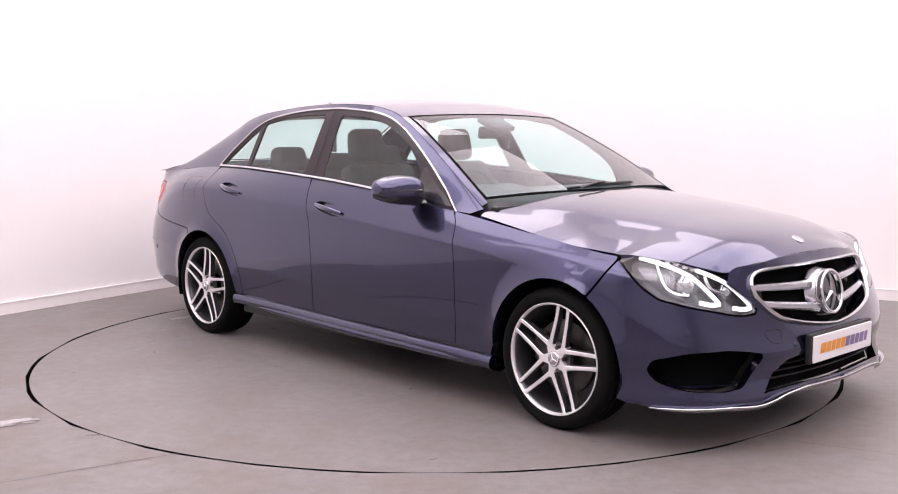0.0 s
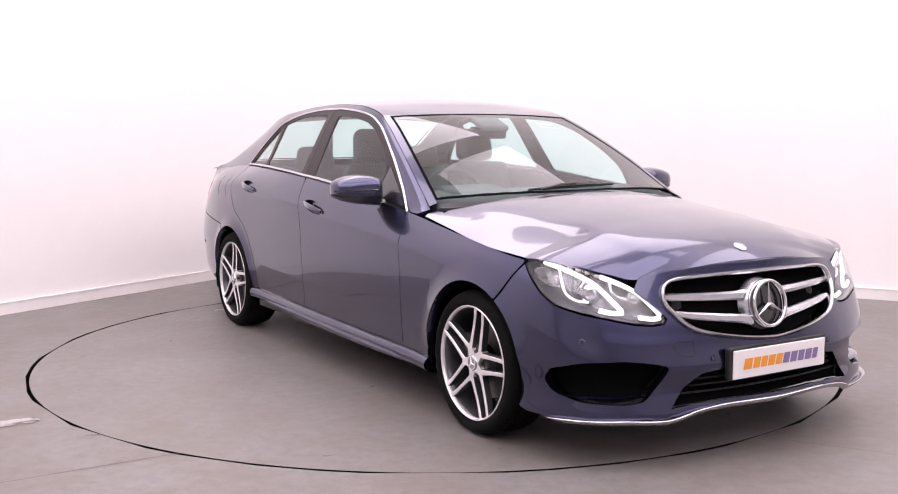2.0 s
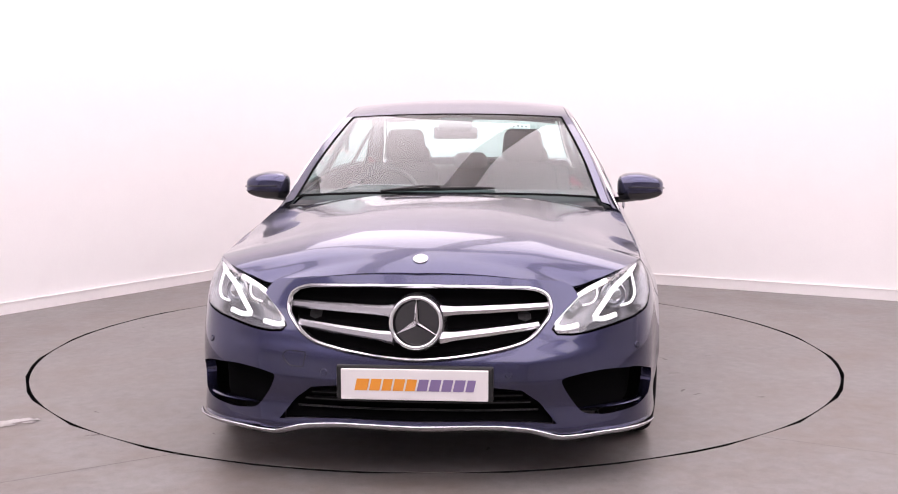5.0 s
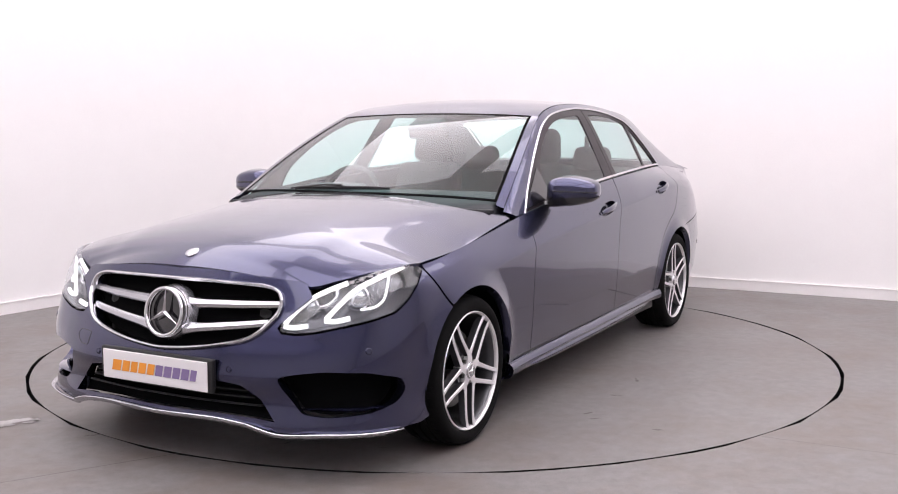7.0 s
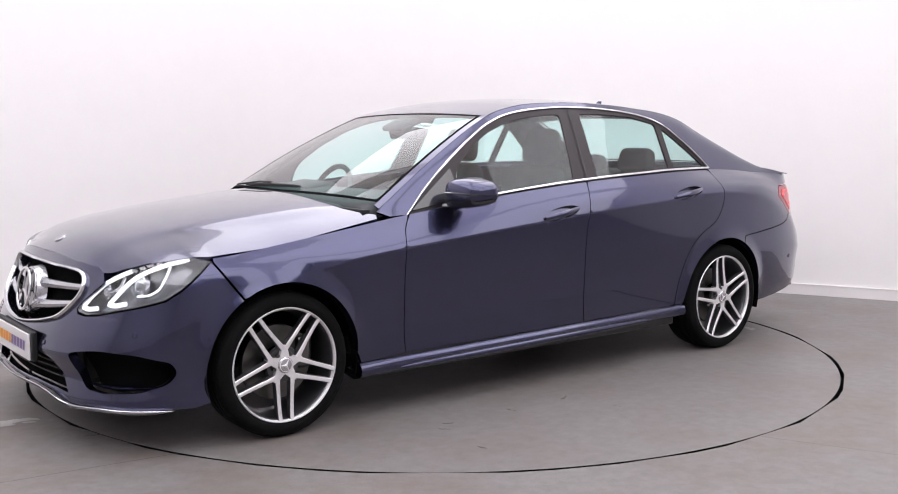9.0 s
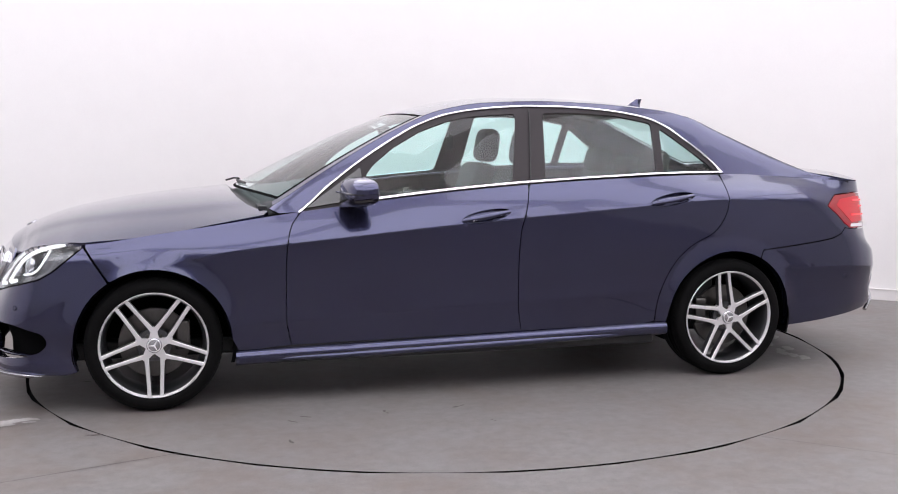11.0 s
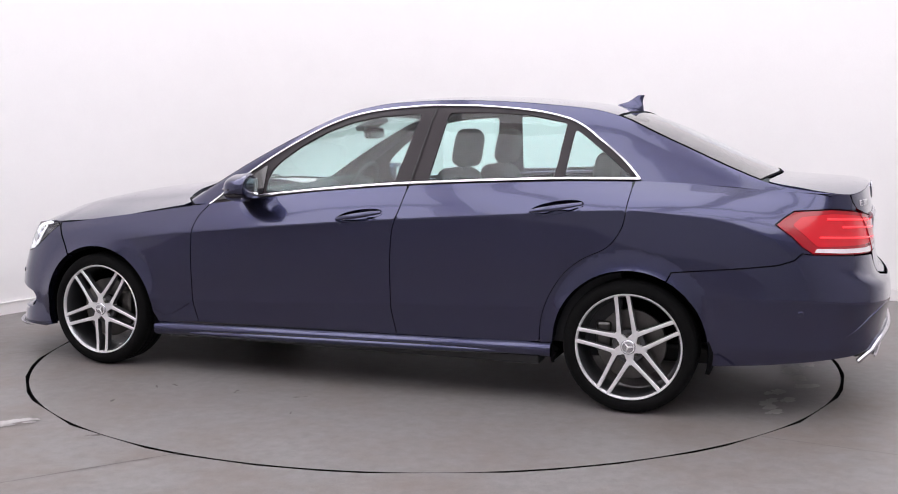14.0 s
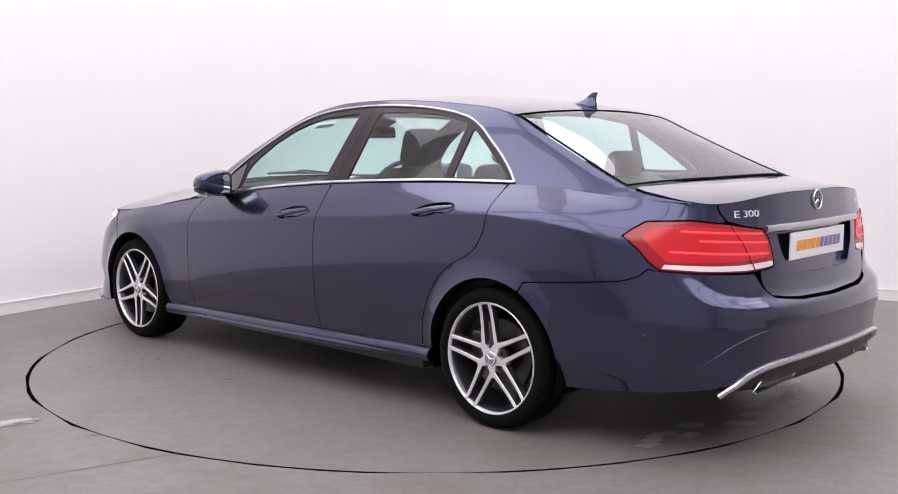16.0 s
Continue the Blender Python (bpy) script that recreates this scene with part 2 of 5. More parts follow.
def panel(name, outer, surface, mat, parent, label="", holes=(), du=.04, dv=.02, flange=.014, side_sign=1, mirrored=False, out=(0, 1, 0), edge=.03):
    """A sheet cut from a body surface: outline and holes in the surface's own two coordinates, edges turned inwards."""
    key = (name, du, dv, len(outer), tuple(np.round(outer[0], 4)), tuple(np.round(outer[len(outer) // 2], 4)))
    if key not in PANELS:
        loops = [dense(outer, edge)] + [dense(h, edge) for h in holes]
        lo, hi = loops[0].min(0), loops[0].max(0)
        gu, gv = np.meshgrid(np.arange(lo[0] + du / 2, hi[0], du), np.arange(lo[1] + dv / 2, hi[1], dv))
        g = np.stack([gu.ravel(), gv.ravel()], 1)
        keep = inside(loops[0], g) & (near_edge(loops[0], g) > .45 * min(du, dv))
        for h in loops[1:]:
            keep &= ~inside(h, g) & (near_edge(h, g) > .45 * min(du, dv))
        if surface is shell:
            # rows of points along the waist crease keep it crisp
            us = np.arange(lo[0] + .01, hi[0], .02)
            fold = np.where(np.abs(us) > LENGTH, 2 * LENGTH - np.abs(us), np.abs(us))
            zz = along(SOFT_Z, fold)
            gs = np.abs(g[:, 0])
            gz = along(SOFT_Z, np.where(gs > LENGTH, 2 * LENGTH - gs, gs))
            rows = []
            for k, d in ((1, 0), (2, 0), (2, -.006), (3, 0), (3, -.006), (4, -.006), (4, .004), (5, .0), (6, 0)):
                keep &= np.abs(g[:, 1] - gz[:, k] - d) > .0075
                rows.append(np.stack([us, zz[:, k] + d], 1))
            rows = np.vstack(rows)
            ok = inside(loops[0], rows) & (near_edge(loops[0], rows) > .006)
            for h in loops[1:]:
                ok &= ~inside(h, rows) & (near_edge(h, rows) > .006)
            g = np.vstack([g[keep], rows[ok]])
        else:
            g = g[keep]
        pts, edges = [], []
        for lp in loops:
            k0 = len(pts)
            pts += [Vector(q) for q in lp]
            edges += [(k0 + i, k0 + (i + 1) % len(lp)) for i in range(len(lp))]
        pts += [Vector(q) for q in g]
        from mathutils.geometry import delaunay_2d_cdt
        v2, _, tris, *_ = delaunay_2d_cdt(pts, edges, [], 0, 1e-6)
        v2 = np.array([tuple(v) for v in v2])
        tris = np.array([f for f in tris if len(f) == 3])
        cen = v2[tris].mean(1)
        ok = inside(loops[0], cen)
        for h in loops[1:]:
            ok &= ~inside(h, cen)
        tris = tris[ok]
        u, v = v2[:, 0], v2[:, 1]
        e = .0015
        p = surface(u, v)
        n = np.cross(surface(u + e, v) - surface(u - e, v), surface(u, v + e) - surface(u, v - e))
        n /= np.linalg.norm(n, axis=1)[:, None] + 1e-12
        # face the way out
        c = p - np.array([-.2, 0, .62])
        if np.median((n * c * (1, 1, 1)).sum(1)) < 0:
            n = -n
            tris = tris[:, ::-1]
        fn = np.cross(p[tris[:, 1]] - p[tris[:, 0]], p[tris[:, 2]] - p[tris[:, 0]])
        if np.median((fn * n[tris[:, 0]]).sum(1)) < 0:
            tris = tris[:, ::-1]
        count = {}
        for f in tris:
            for a, b in ((f[0], f[1]), (f[1], f[2]), (f[2], f[0])):
                count[(a, b)] = 1
        rim = [(a, b) for a, b in count if (b, a) not in count]
        verts, faces, norms = list(p), [tuple(f) for f in tris], list(n)
        for a, b in rim:
            d = p[b] - p[a]
            sn = np.cross(d, n[a])
            sn /= np.linalg.norm(sn) + 1e-12
            k = len(verts)
            verts += [p[a], p[b], p[b] - n[b] * flange, p[a] - n[a] * flange]
            norms += [sn] * 4
            faces.append((k + 1, k, k + 3, k + 2))
        PANELS[key] = (np.array(verts), faces, np.array(norms))
    verts, faces, norms = PANELS[key]
    if mirrored:
        verts, norms, faces = verts * (1, -1, 1), norms * (1, -1, 1), [f[::-1] for f in faces]
    return mesh_object(name, verts, faces, mat, parent, label, norms)


def normal_of(surface, u, v):
    e = .0015
    u, v = np.asarray(u, float), np.asarray(v, float)
    n = np.cross(surface(u + e, v) - surface(u - e, v), surface(u, v + e) - surface(u, v - e))
    n /= np.linalg.norm(n, axis=1)[:, None] + 1e-12
    c = surface(u, v) - np.array([-.2, 0, .62])
    return n * np.where((n * c).sum(1) < 0, -1, 1)[:, None]


def smooth_path(pts, n=60, closed=False):
    """A smooth even path through a few points."""
    p = np.asarray(pts, float)
    if closed:
        p = np.vstack([p[-2:], p, p[:3]])
    s = np.concatenate([[0], np.cumsum(np.linalg.norm(np.diff(p, axis=0), axis=1))])
    a, b = (s[2], s[-3]) if closed else (s[0], s[-1])
    return pchip(s, p, np.linspace(a, b, n, endpoint=not closed))



# ---- the booth ----
def wall(name, a, b, height, mat, thick=.15):
    """An upright wall from a to b, its thickness on the far side."""
    a, b = Vector((*a, 0)), Vector((*b, 0))
    d = (b - a).normalized()
    o = Vector((-d.y, d.x, 0)) * thick
    v = [a, b, b + o, a + o]
    v += [q + Vector((0, 0, height)) for q in v]
    f = [(0, 1, 5, 4), (1, 2, 6, 5), (2, 3, 7, 6), (3, 0, 4, 7), (4, 5, 6, 7), (3, 2, 1, 0)]
    return tagged(mesh_object(name, v, f, mat), kind="structure")


def build_booth():
    height = 4.4
    corner = np.array((-1.10, 4.05))
    dl, dr = np.array((-.547, -.837)), np.array((.882, -.470))
    # coved corner between the two white walls
    rad = 1.1
    pa, pb = corner + dl * rad, corner + dr * rad
    arc = [(1 - t) ** 2 * pa + 2 * t * (1 - t) * corner + t * t * pb for t in np.linspace(0, 1, 25)]
    far_l, far_r = corner + dl * 12.5, corner + dr * 12.5
    line = [far_l] + [pa + (far_l - pa) * k for k in (.6, .3)] + arc + [pb + (far_r - pb) * k for k in (.3, .6)] + [far_r]
    line = np.array(line)
    t = np.gradient(line, axis=0)
    t /= np.linalg.norm(t, axis=1)[:, None]
    outw = np.stack([-t[:, 1], t[:, 0]], 1)
    if (outw * (line - np.array((0, 0)))).sum() < 0:
        outw = -outw

    def strip(name, near, far, z0, z1, mat, label, smooth=True):
        n = len(line)
        v, f = [], []
        for off, z in ((near, z0), (near, z1), (far, z1), (far, z0)):
            v += [(*(line[i] + outw[i] * off), z) for i in range(n)]
        for i in range(n - 1):
            for k in range(4):
                a, b = k * n, ((k + 1) % 4) * n
                f.append((a + i, a + i + 1, b + i + 1, b + i))
        f += [(0, n, 2 * n, 3 * n), (n - 1, 4 * n - 1, 3 * n - 1, 2 * n - 1)]
        bm = bmesh.new()
        vs = [bm.verts.new(q) for q in v]
        for q in f:
            bm.faces.new([vs[i] for i in q])
        return tagged(part(name, bm, mat, None, smooth=smooth), label, kind="structure")

    strip("wall_booth", 0, .15, 0, height, WHITE_WALL, "white painted booth wall with a coved corner")
    strip("baseboard", -.016, -.001, 0, .078, SKIRT, "white skirting along the booth wall")
    strip("trim", -.020, -.001, .078, .086, SKIRT, "thin white bead on top of the skirting")
    end = far_l + (far_r - corner)
    # walls added behind the camera, out of view, as reflectors for the car
    wall("wall_unseen_left", end, far_l, height, HALL)
    wall("wall_unseen_right", far_r, end, height, HALL_RIGHT)

    # floor with a round hole for the turntable
    ring = [(math.cos(a) * (RING + .011), math.sin(a) * (RING + .011)) for a in np.linspace(0, 2 * math.pi, 161)[:-1]]
    outer = [tuple(q) for q in (far_l + outw[0], end * 1.02, far_r + outw[-1], corner + np.array((-.2, .4)))]
    from mathutils.geometry import delaunay_2d_cdt
    pts = [Vector(q) for q in ring + outer]
    n = len(ring)
    edges = [(i, (i + 1) % n) for i in range(n)] + [(n + i, n + (i + 1) % 4) for i in range(4)]
    v2, _, tris, *_ = delaunay_2d_cdt(pts, edges, [], 0, 1e-6)
    v2 = np.array([tuple(v) for v in v2])
    tris = [f for f in tris if np.hypot(*v2[list(f)].mean(0)) > RING * .999]
    verts = [(x, y, 0) for x, y in v2]
    faces = [tuple(f) for f in tris]
    k = len(verts)
    verts += [(x, y, -.05) for x, y in ring]
    faces += [(i, (i + 1) % n, k + (i + 1) % n, k + i) for i in range(n)]
    bm = bmesh.new()
    vs = [bm.verts.new(q) for q in verts]
    for q in faces:
        try:
            bm.faces.new([vs[i] for i in q])
        except ValueError:
            pass
    for f in bm.faces:
        if abs(f.normal.z) > .5 and f.normal.z < 0:
            f.normal_flip()
    me = bpy.data.meshes.new("floor")
    bm.to_mesh(me)
    bm.free()
    me.materials.append(FLOOR), me.materials.append(PIT)
    for q in me.polygons:
        q.material_index = int(abs(q.normal.z) < .5)
    tagged(new("floor", me), "grey mottled sheet floor with joints and scuffs", kind="structure")
    pit = lathe([(0.001, -.052), (RING + .1, -.052)], 96)
    bmesh.ops.rotate(pit, verts=pit.verts, matrix=Matrix.Rotation(radians(90), 3, "X"))
    for v in pit.verts:
        v.co.z = -.052
    tagged(part("floor_pit", pit, PIT, None), "dark pit under the turntable gap", kind="structure")

    # unseen ceiling, and luminous sheets added below it to light booth and car
    bm = bmesh.new()
    box(bm, ((far_l[0] + far_r[0]) / 2, (corner[1] + end[1]) / 2, height + .06), (24, 22, .12))
    tagged(part("ceiling", bm, CEILING, None), "white ceiling added out of view over the booth", kind="structure")
    turn = math.atan2(dr[1], dr[0])
    lamp = None
    for i in range(4):
        for j in range(4):
            c = corner + dr * (1.45 + 2.6 * i) + dl * (1.45 + 2.6 * j)
            m = Matrix.Translation((*c, height - .35)) @ Matrix.Rotation(turn, 4, "Z")
            if lamp is None:
                lamp = new("added_overhead_light")
                tagged(lamp, "large white luminous sheet in a thin frame, added out of view overhead", "ceiling light", "luminous sheets over the turntable")
                b = box(bmesh.new(), (0, 0, 0), (2.20, 2.20, .03))
                part("diffuser", b, GLOW, lamp)
                b = bmesh.new()
                for sx, sy, lx, ly in ((0, 1.106, 2.224, .012), (0, -1.106, 2.224, .012), (1.106, 0, .012, 2.200), (-1.106, 0, .012, 2.200)):
                    box(b, (sx, sy, .028), (lx, ly, .024), .003)
                part("frame", b, SKIRT, lamp)
                for sx in (-1, 1):
                    for sy in (-1, 1):
                        part("hanger", box(bmesh.new(), (.8 * sx, .8 * sy, .19), (.02, .02, .33)), BLACK_TRIM, lamp)
                lamp.matrix_basis = m
            else:
                copy_thing(lamp, m)


def flat_patch(name, cx, cy, rx, ry, turn, mat, parent=None, seed=1, z=.0015, label="", islands=1):
    """A thin irregular stain or scuff lying on the floor."""
    rng = random.Random(seed)
    bm = bmesh.new()
    for isle in range(islands):
        ox, oy = (rng.uniform(-1, 1) * rx * .8, rng.uniform(-1, 1) * ry * .8) if islands > 1 else (0, 0)
        f = rng.uniform(.25, .6) if islands > 1 else 1
        vs = []
        for k in range(22):
            a = 2 * math.pi * k / 22
            r = (1 + .35 * rng.uniform(-1, 1)) * f
            x, y = ox + rx * r * math.cos(a), oy + ry * r * math.sin(a)
            c, s = math.cos(turn), math.sin(turn)
            vs.append(bm.verts.new((cx + c * x - s * y, cy + s * x + c * y, z + .0003 * isle)))
        bm.faces.new(vs)
    bmesh.ops.triangulate(bm, faces=bm.faces)
    ob = part(name, bm, mat, parent, label)
    for p in ob.data.polygons:
        if p.normal.z < 0:
            p.flip()
    return ob


def build_floor_marks():
    tagged(flat_patch("floor_scuff", -1.86, -1.56, .10, .045, .3, SCUFF_GLINT, seed=4, islands=9), "pale scuffed patch on the grey floor", kind="structure")
    tagged(flat_patch("floor_scuff", -1.45, -1.76, .05, .012, .5, STAIN, seed=6, islands=4), "small brown mark on the grey floor", kind="structure")

    def joint(a, b, w=.004):
        a, b = Vector((*a, .0012)), Vector((*b, .0012))
        d = (b - a).normalized()
        o = Vector((-d.y, d.x, 0)) * w / 2
        tagged(mesh_object("floor_joint", [a - o, b - o, b + o, a + o], [(0, 1, 2, 3)], STAIN), "thin joint between floor sheets", kind="structure")
    joint((-2.9, -.42), (-2.25, -.03))
    joint((-3.2, -3.3), (-1.02, -1.99))
    joint((1.36, -1.80), (3.4, -2.9), .003)


def build_turntable():
    table = new("turntable")
    tagged(table, "round grey turntable disc set flush in the floor", "turntable")
    bm = lathe([(.0005, 0), (.8, 0), (1.6, 0), (RING - .012, 0), (RING - .011, -.001), (RING - .011, -.045)], 160)
    for v in bm.verts:
        v.co.y, v.co.z = v.co.z, v.co.y
    disc = part("disc", bm, [DISC, PIT], table)
    for q in disc.data.polygons:
        q.material_index = int(abs(q.normal.z) < .5)
    rng = random.Random(3)
    # scattered specks and faint marks
    for k in range(26):
        a, r = rng.uniform(0, 6.28), 2.1 * math.sqrt(rng.uniform(.02, 1))
        flat_patch("oil_mark", r * math.cos(a), r * math.sin(a), rng.uniform(.012, .03), rng.uniform(.004, .01), rng.uniform(0, 3), STAIN, table, seed=k, z=.0012, islands=3)
    # worn patches along the rim behind the car, their glint painted in pale
    for k in range(9):
        a = radians(158 + 5 * k)
        r = 2.08 - .05 * (k % 3)
        flat_patch("worn_glint_mark", r * math.cos(a), r * math.sin(a), .05, .085, a, SCUFF_GLINT, table, seed=30 + k, z=.0012, islands=5, label="worn rim patch with its glint painted pale")
    for x, y in ((.64, -.78), (.2, 1.29), (.56, 1.31), (.91, 1.31), (-1.12, -.39)):
        flat_patch("oil_mark", x, y, .035, .010, x * 3, STAIN, table, seed=int(50 + 10 * x), z=.0013, islands=3)
    return table


build_booth()
build_floor_marks()
TABLE = build_turntable()

# ---- body surfaces, car space: x ahead, y left, z up, origin on the ground midway between the axles ----
AXLE, REAR, WHEEL_Z, ARCH = 1.437, -1.447, .306, .348


def pchip(xk, yk, x):
    """Monotone cubic through (xk, yk) at x; yk may hold several columns."""
    xk, yk, x = np.asarray(xk, float), np.asarray(yk, float), np.asarray(x, float)
    h = np.diff(xk)
    if yk.ndim == 1:
        yk = yk[:, None]
        flat = True
    else:
        flat = False
    dl = np.diff(yk, axis=0) / h[:, None]
    m = np.zeros_like(yk)
    a, b = dl[:-1], dl[1:]
    w1, w2 = (2 * h[1:] + h[:-1])[:, None], (h[1:] + 2 * h[:-1])[:, None]
    ok = a * b > 0
    m[1:-1] = np.where(ok, (w1 + w2) / np.where(ok, w1 / np.where(ok, a, 1) + w2 / np.where(ok, b, 1), 1), 0)
    m[0], m[-1] = dl[0], dl[-1]
    i = np.clip(np.searchsorted(xk, x) - 1, 0, len(h) - 1)
    t = ((x - xk[i]) / h[i])[:, None]
    hh = h[i][:, None]
    lo, hi = t < 0, t > 1
    tc = np.clip(t, 0, 1)
    v = ((1 + 2 * tc) * (1 - tc) ** 2 * yk[i] + tc * (1 - tc) ** 2 * hh * m[i]
         + tc ** 2 * (3 - 2 * tc) * yk[i + 1] + tc ** 2 * (tc - 1) * hh * m[i + 1])
    v = v + np.where(lo, t * hh * m[i], 0) + np.where(hi, (t - 1) * hh * m[i + 1], 0)
    return v[:, 0] if flat else v


# plan outline at its widest, from the nose's middle to the tail's middle (left half)
PLAN = [(2.264, 0), (2.261, .15), (2.248, .3), (2.222, .45), (2.165, .62), (2.085, .76), (1.985, .845), (1.85, .889), (1.65, .91), (1.43, .918),
        (1.1, .921), (.9, .923), (.5, .926), (0, .927), (-.6, .926), (-1.1, .92), (-1.45, .917), (-1.8, .904), (-2.1, .868),
        (-2.3, .815), (-2.43, .735), (-2.51, .6), (-2.55, .4), (-2.565, .2), (-2.57, 0)]


def plan_curve():
    p = np.array(PLAN)
    p = np.vstack([p[2:0:-1] * (1, -1), p, p[-2:-4:-1] * (1, -1)])
    q = [p[0]]
    for a, b, c, d in zip(p[:-3], p[1:-2], p[2:-1], p[3:]):
        ta, tb, tc, td = np.cumsum([0] + [max(np.hypot(*(v - u)), 1e-6) ** .5 for u, v in ((a, b), (b, c), (c, d))])
        for k in range(1, 21):
            t = tb + (tc - tb) * k / 20
            a1 = (tb - t) / (tb - ta) * a + (t - ta) / (tb - ta) * b
            a2 = (tc - t) / (tc - tb) * b + (t - tb) / (tc - tb) * c
            a3 = (td - t) / (td - tc) * c + (t - tc) / (td - tc) * d
            b1 = (tc - t) / (tc - ta) * a1 + (t - ta) / (tc - ta) * a2
            b2 = (td - t) / (td - tb) * a2 + (t - tb) / (td - tb) * a3
            q.append((tc - t) / (tc - tb) * b1 + (t - tb) / (tc - tb) * b2)
    q = np.array(q[1:])
    i0, i1 = np.argmax(q[:, 0]), np.argmin(q[:, 0])
    q = q[i0:i1 + 1]
    q[0, 1] = q[-1, 1] = 0
    s = np.concatenate([[0], np.cumsum(np.hypot(*np.diff(q, axis=0).T))])
    return s, q


CURVE_S, CURVE_P = plan_curve()
LENGTH = CURVE_S[-1]
CURVE_T = np.gradient(CURVE_P, CURVE_S, axis=0)
for _ in range(3):
    CURVE_T[1:-1] = (CURVE_T[:-2] + 2 * CURVE_T[1:-1] + CURVE_T[2:]) / 4
CURVE_T[0], CURVE_T[-1] = (0, 1), (0, -1)
CURVE_T /= np.hypot(*CURVE_T.T)[:, None]

# sections along the outline: place on it, then (height, inset) from the bottom edge up to the shoulder
SECTIONS = [
    ((2.264, 0), [(.17, .05), (.21, .0), (.30, .02), (.38, .0), (.44, .015), (.52, .050), (.65, .100), (.757, .150)]),
    ((2.225, .45), [(.16, .05), (.20, .0), (.30, .02), (.38, .0), (.44, .012), (.52, .045), (.63, .095), (.735, .135)]),
    ((2.165, .62), [(.15, .04), (.19, .0), (.30, .015), (.38, .0), (.44, .008), (.52, .038), (.62, .082), (.70, .120)]),
    ((2.085, .76), [(.15, .04), (.19, .0), (.30, .012), (.38, .0), (.45, .005), (.54, .028), (.64, .062), (.735, .105)]),
    ((1.985, .845), [(.15, .04), (.19, .0), (.30, .008), (.40, .0), (.47, .004), (.56, .018), (.66, .042), (.757, .085)]),
    ((1.85, .889), [(.15, .04), (.19, .0), (.30, .006), (.42, .0), (.50, .002), (.59, .010), (.68, .028), (.764, .065)]),
    ((1.72, .905), [(.15, .04), (.19, .0), (.30, .005), (.44, .0), (.54, .0), (.63, .006), (.70, .022), (.768, .062)]),
    ((1.43, .918), [(.16, .04), (.22, .0), (.35, .003), (.50, .0), (.66, .0), (.70, .006), (.75, .024), (.807, .066)]),
    ((1.1, .921), [(.17, .05), (.26, .018), (.38, .008), (.57, .002), (.725, .0), (.752, .007), (.79, .025), (.850, .076)]),
    ((.9, .923), [(.17, .05), (.28, .030), (.385, .012), (.58, .003), (.748, .0), (.773, .008), (.82, .030), (.880, .084)]),
    ((.63, .925), [(.17, .05), (.28, .032), (.395, .012), (.59, .003), (.773, .0), (.797, .008), (.85, .035), (.914, .084)]),
    ((0, .927), [(.17, .05), (.29, .032), (.42, .012), (.62, .003), (.828, .0), (.852, .007), (.91, .032), (.984, .073)]),
    ((-.6, .926), [(.18, .05), (.29, .034), (.445, .012), (.65, .003), (.872, .0), (.896, .007), (.955, .035), (1.025, .075)]),
    ((-.9, .923), [(.18, .05), (.29, .034), (.46, .011), (.67, .002), (.893, .0), (.917, .008), (.975, .042), (1.037, .090)]),
    ((-1.24, .919), [(.18, .05), (.28, .018), (.47, .007), (.69, .001), (.918, .0), (.942, .010), (.992, .055), (1.046, .117)]),
    ((-1.45, .917), [(.18, .05), (.27, .010), (.45, .005), (.66, .0), (.925, .003), (.950, .018), (1.0, .075), (1.046, .145)]),
    ((-1.8, .904), [(.18, .05), (.31, .020), (.42, .011), (.55, .0), (.88, .010), (.930, .026), (.985, .080), (1.030, .147)]),
    ((-2.1, .868), [(.20, .06), (.325, .022), (.43, .012), (.545, .0), (.75, .014), (.87, .042), (.945, .080), (1.008, .128)]),
    ((-2.3, .815), [(.22, .06), (.33, .022), (.43, .013), (.54, .0), (.66, .016), (.76, .042), (.89, .068), (1.0, .100)]),
    ((-2.43, .735), [(.24, .055), (.335, .018), (.42, .014), (.53, .0), (.61, .012), (.67, .048), (.82, .076), (.992, .108)]),
    ((-2.51, .6), [(.25, .05), (.32, .010), (.41, .016), (.525, .0), (.60, .008), (.65, .055), (.82, .084), (1.008, .118)]),
    ((-2.57, 0), [(.27, .05), (.32, .008), (.41, .016), (.525, .0), (.59, .008), (.64, .062), (.82, .090), (1.028, .116)]),
]


def curve_s(x, y):
    return CURVE_S[np.argmin((CURVE_P[:, 0] - x) ** 2 + (CURVE_P[:, 1] - y) ** 2)]


# one even shoulder above the waist crease along wings and doors
for _, ks in SECTIONS[8:16]:
    (zc, dc), (zb, db) = ks[4], ks[7]
    ks[5], ks[6] = (zc + .022, dc + .115 * (db - dc)), (zc + .52 * (zb - zc), dc + .44 * (db - dc))
# how sharply each height folds: waist and lower creases on the doors, bumper folds at the tail
FOLDS = np.zeros((len(SECTIONS), 8))
FOLDS[8:15, 2] = FOLDS[8:16, 4] = 1
FOLDS[16:21, 1] = FOLDS[17:, 3] = 1
FOLDS[16, 3] = .8
SEC_S = np.array([curve_s(*p) for p, _ in SECTIONS])
SEC_Z = np.array([[k[0] for k in ks] for _, ks in SECTIONS])
SEC_D = np.array([[k[1] for k in ks] for _, ks in SECTIONS])


# the sections blended evenly along the outline
SOFT_S = np.linspace(0, LENGTH, 620)


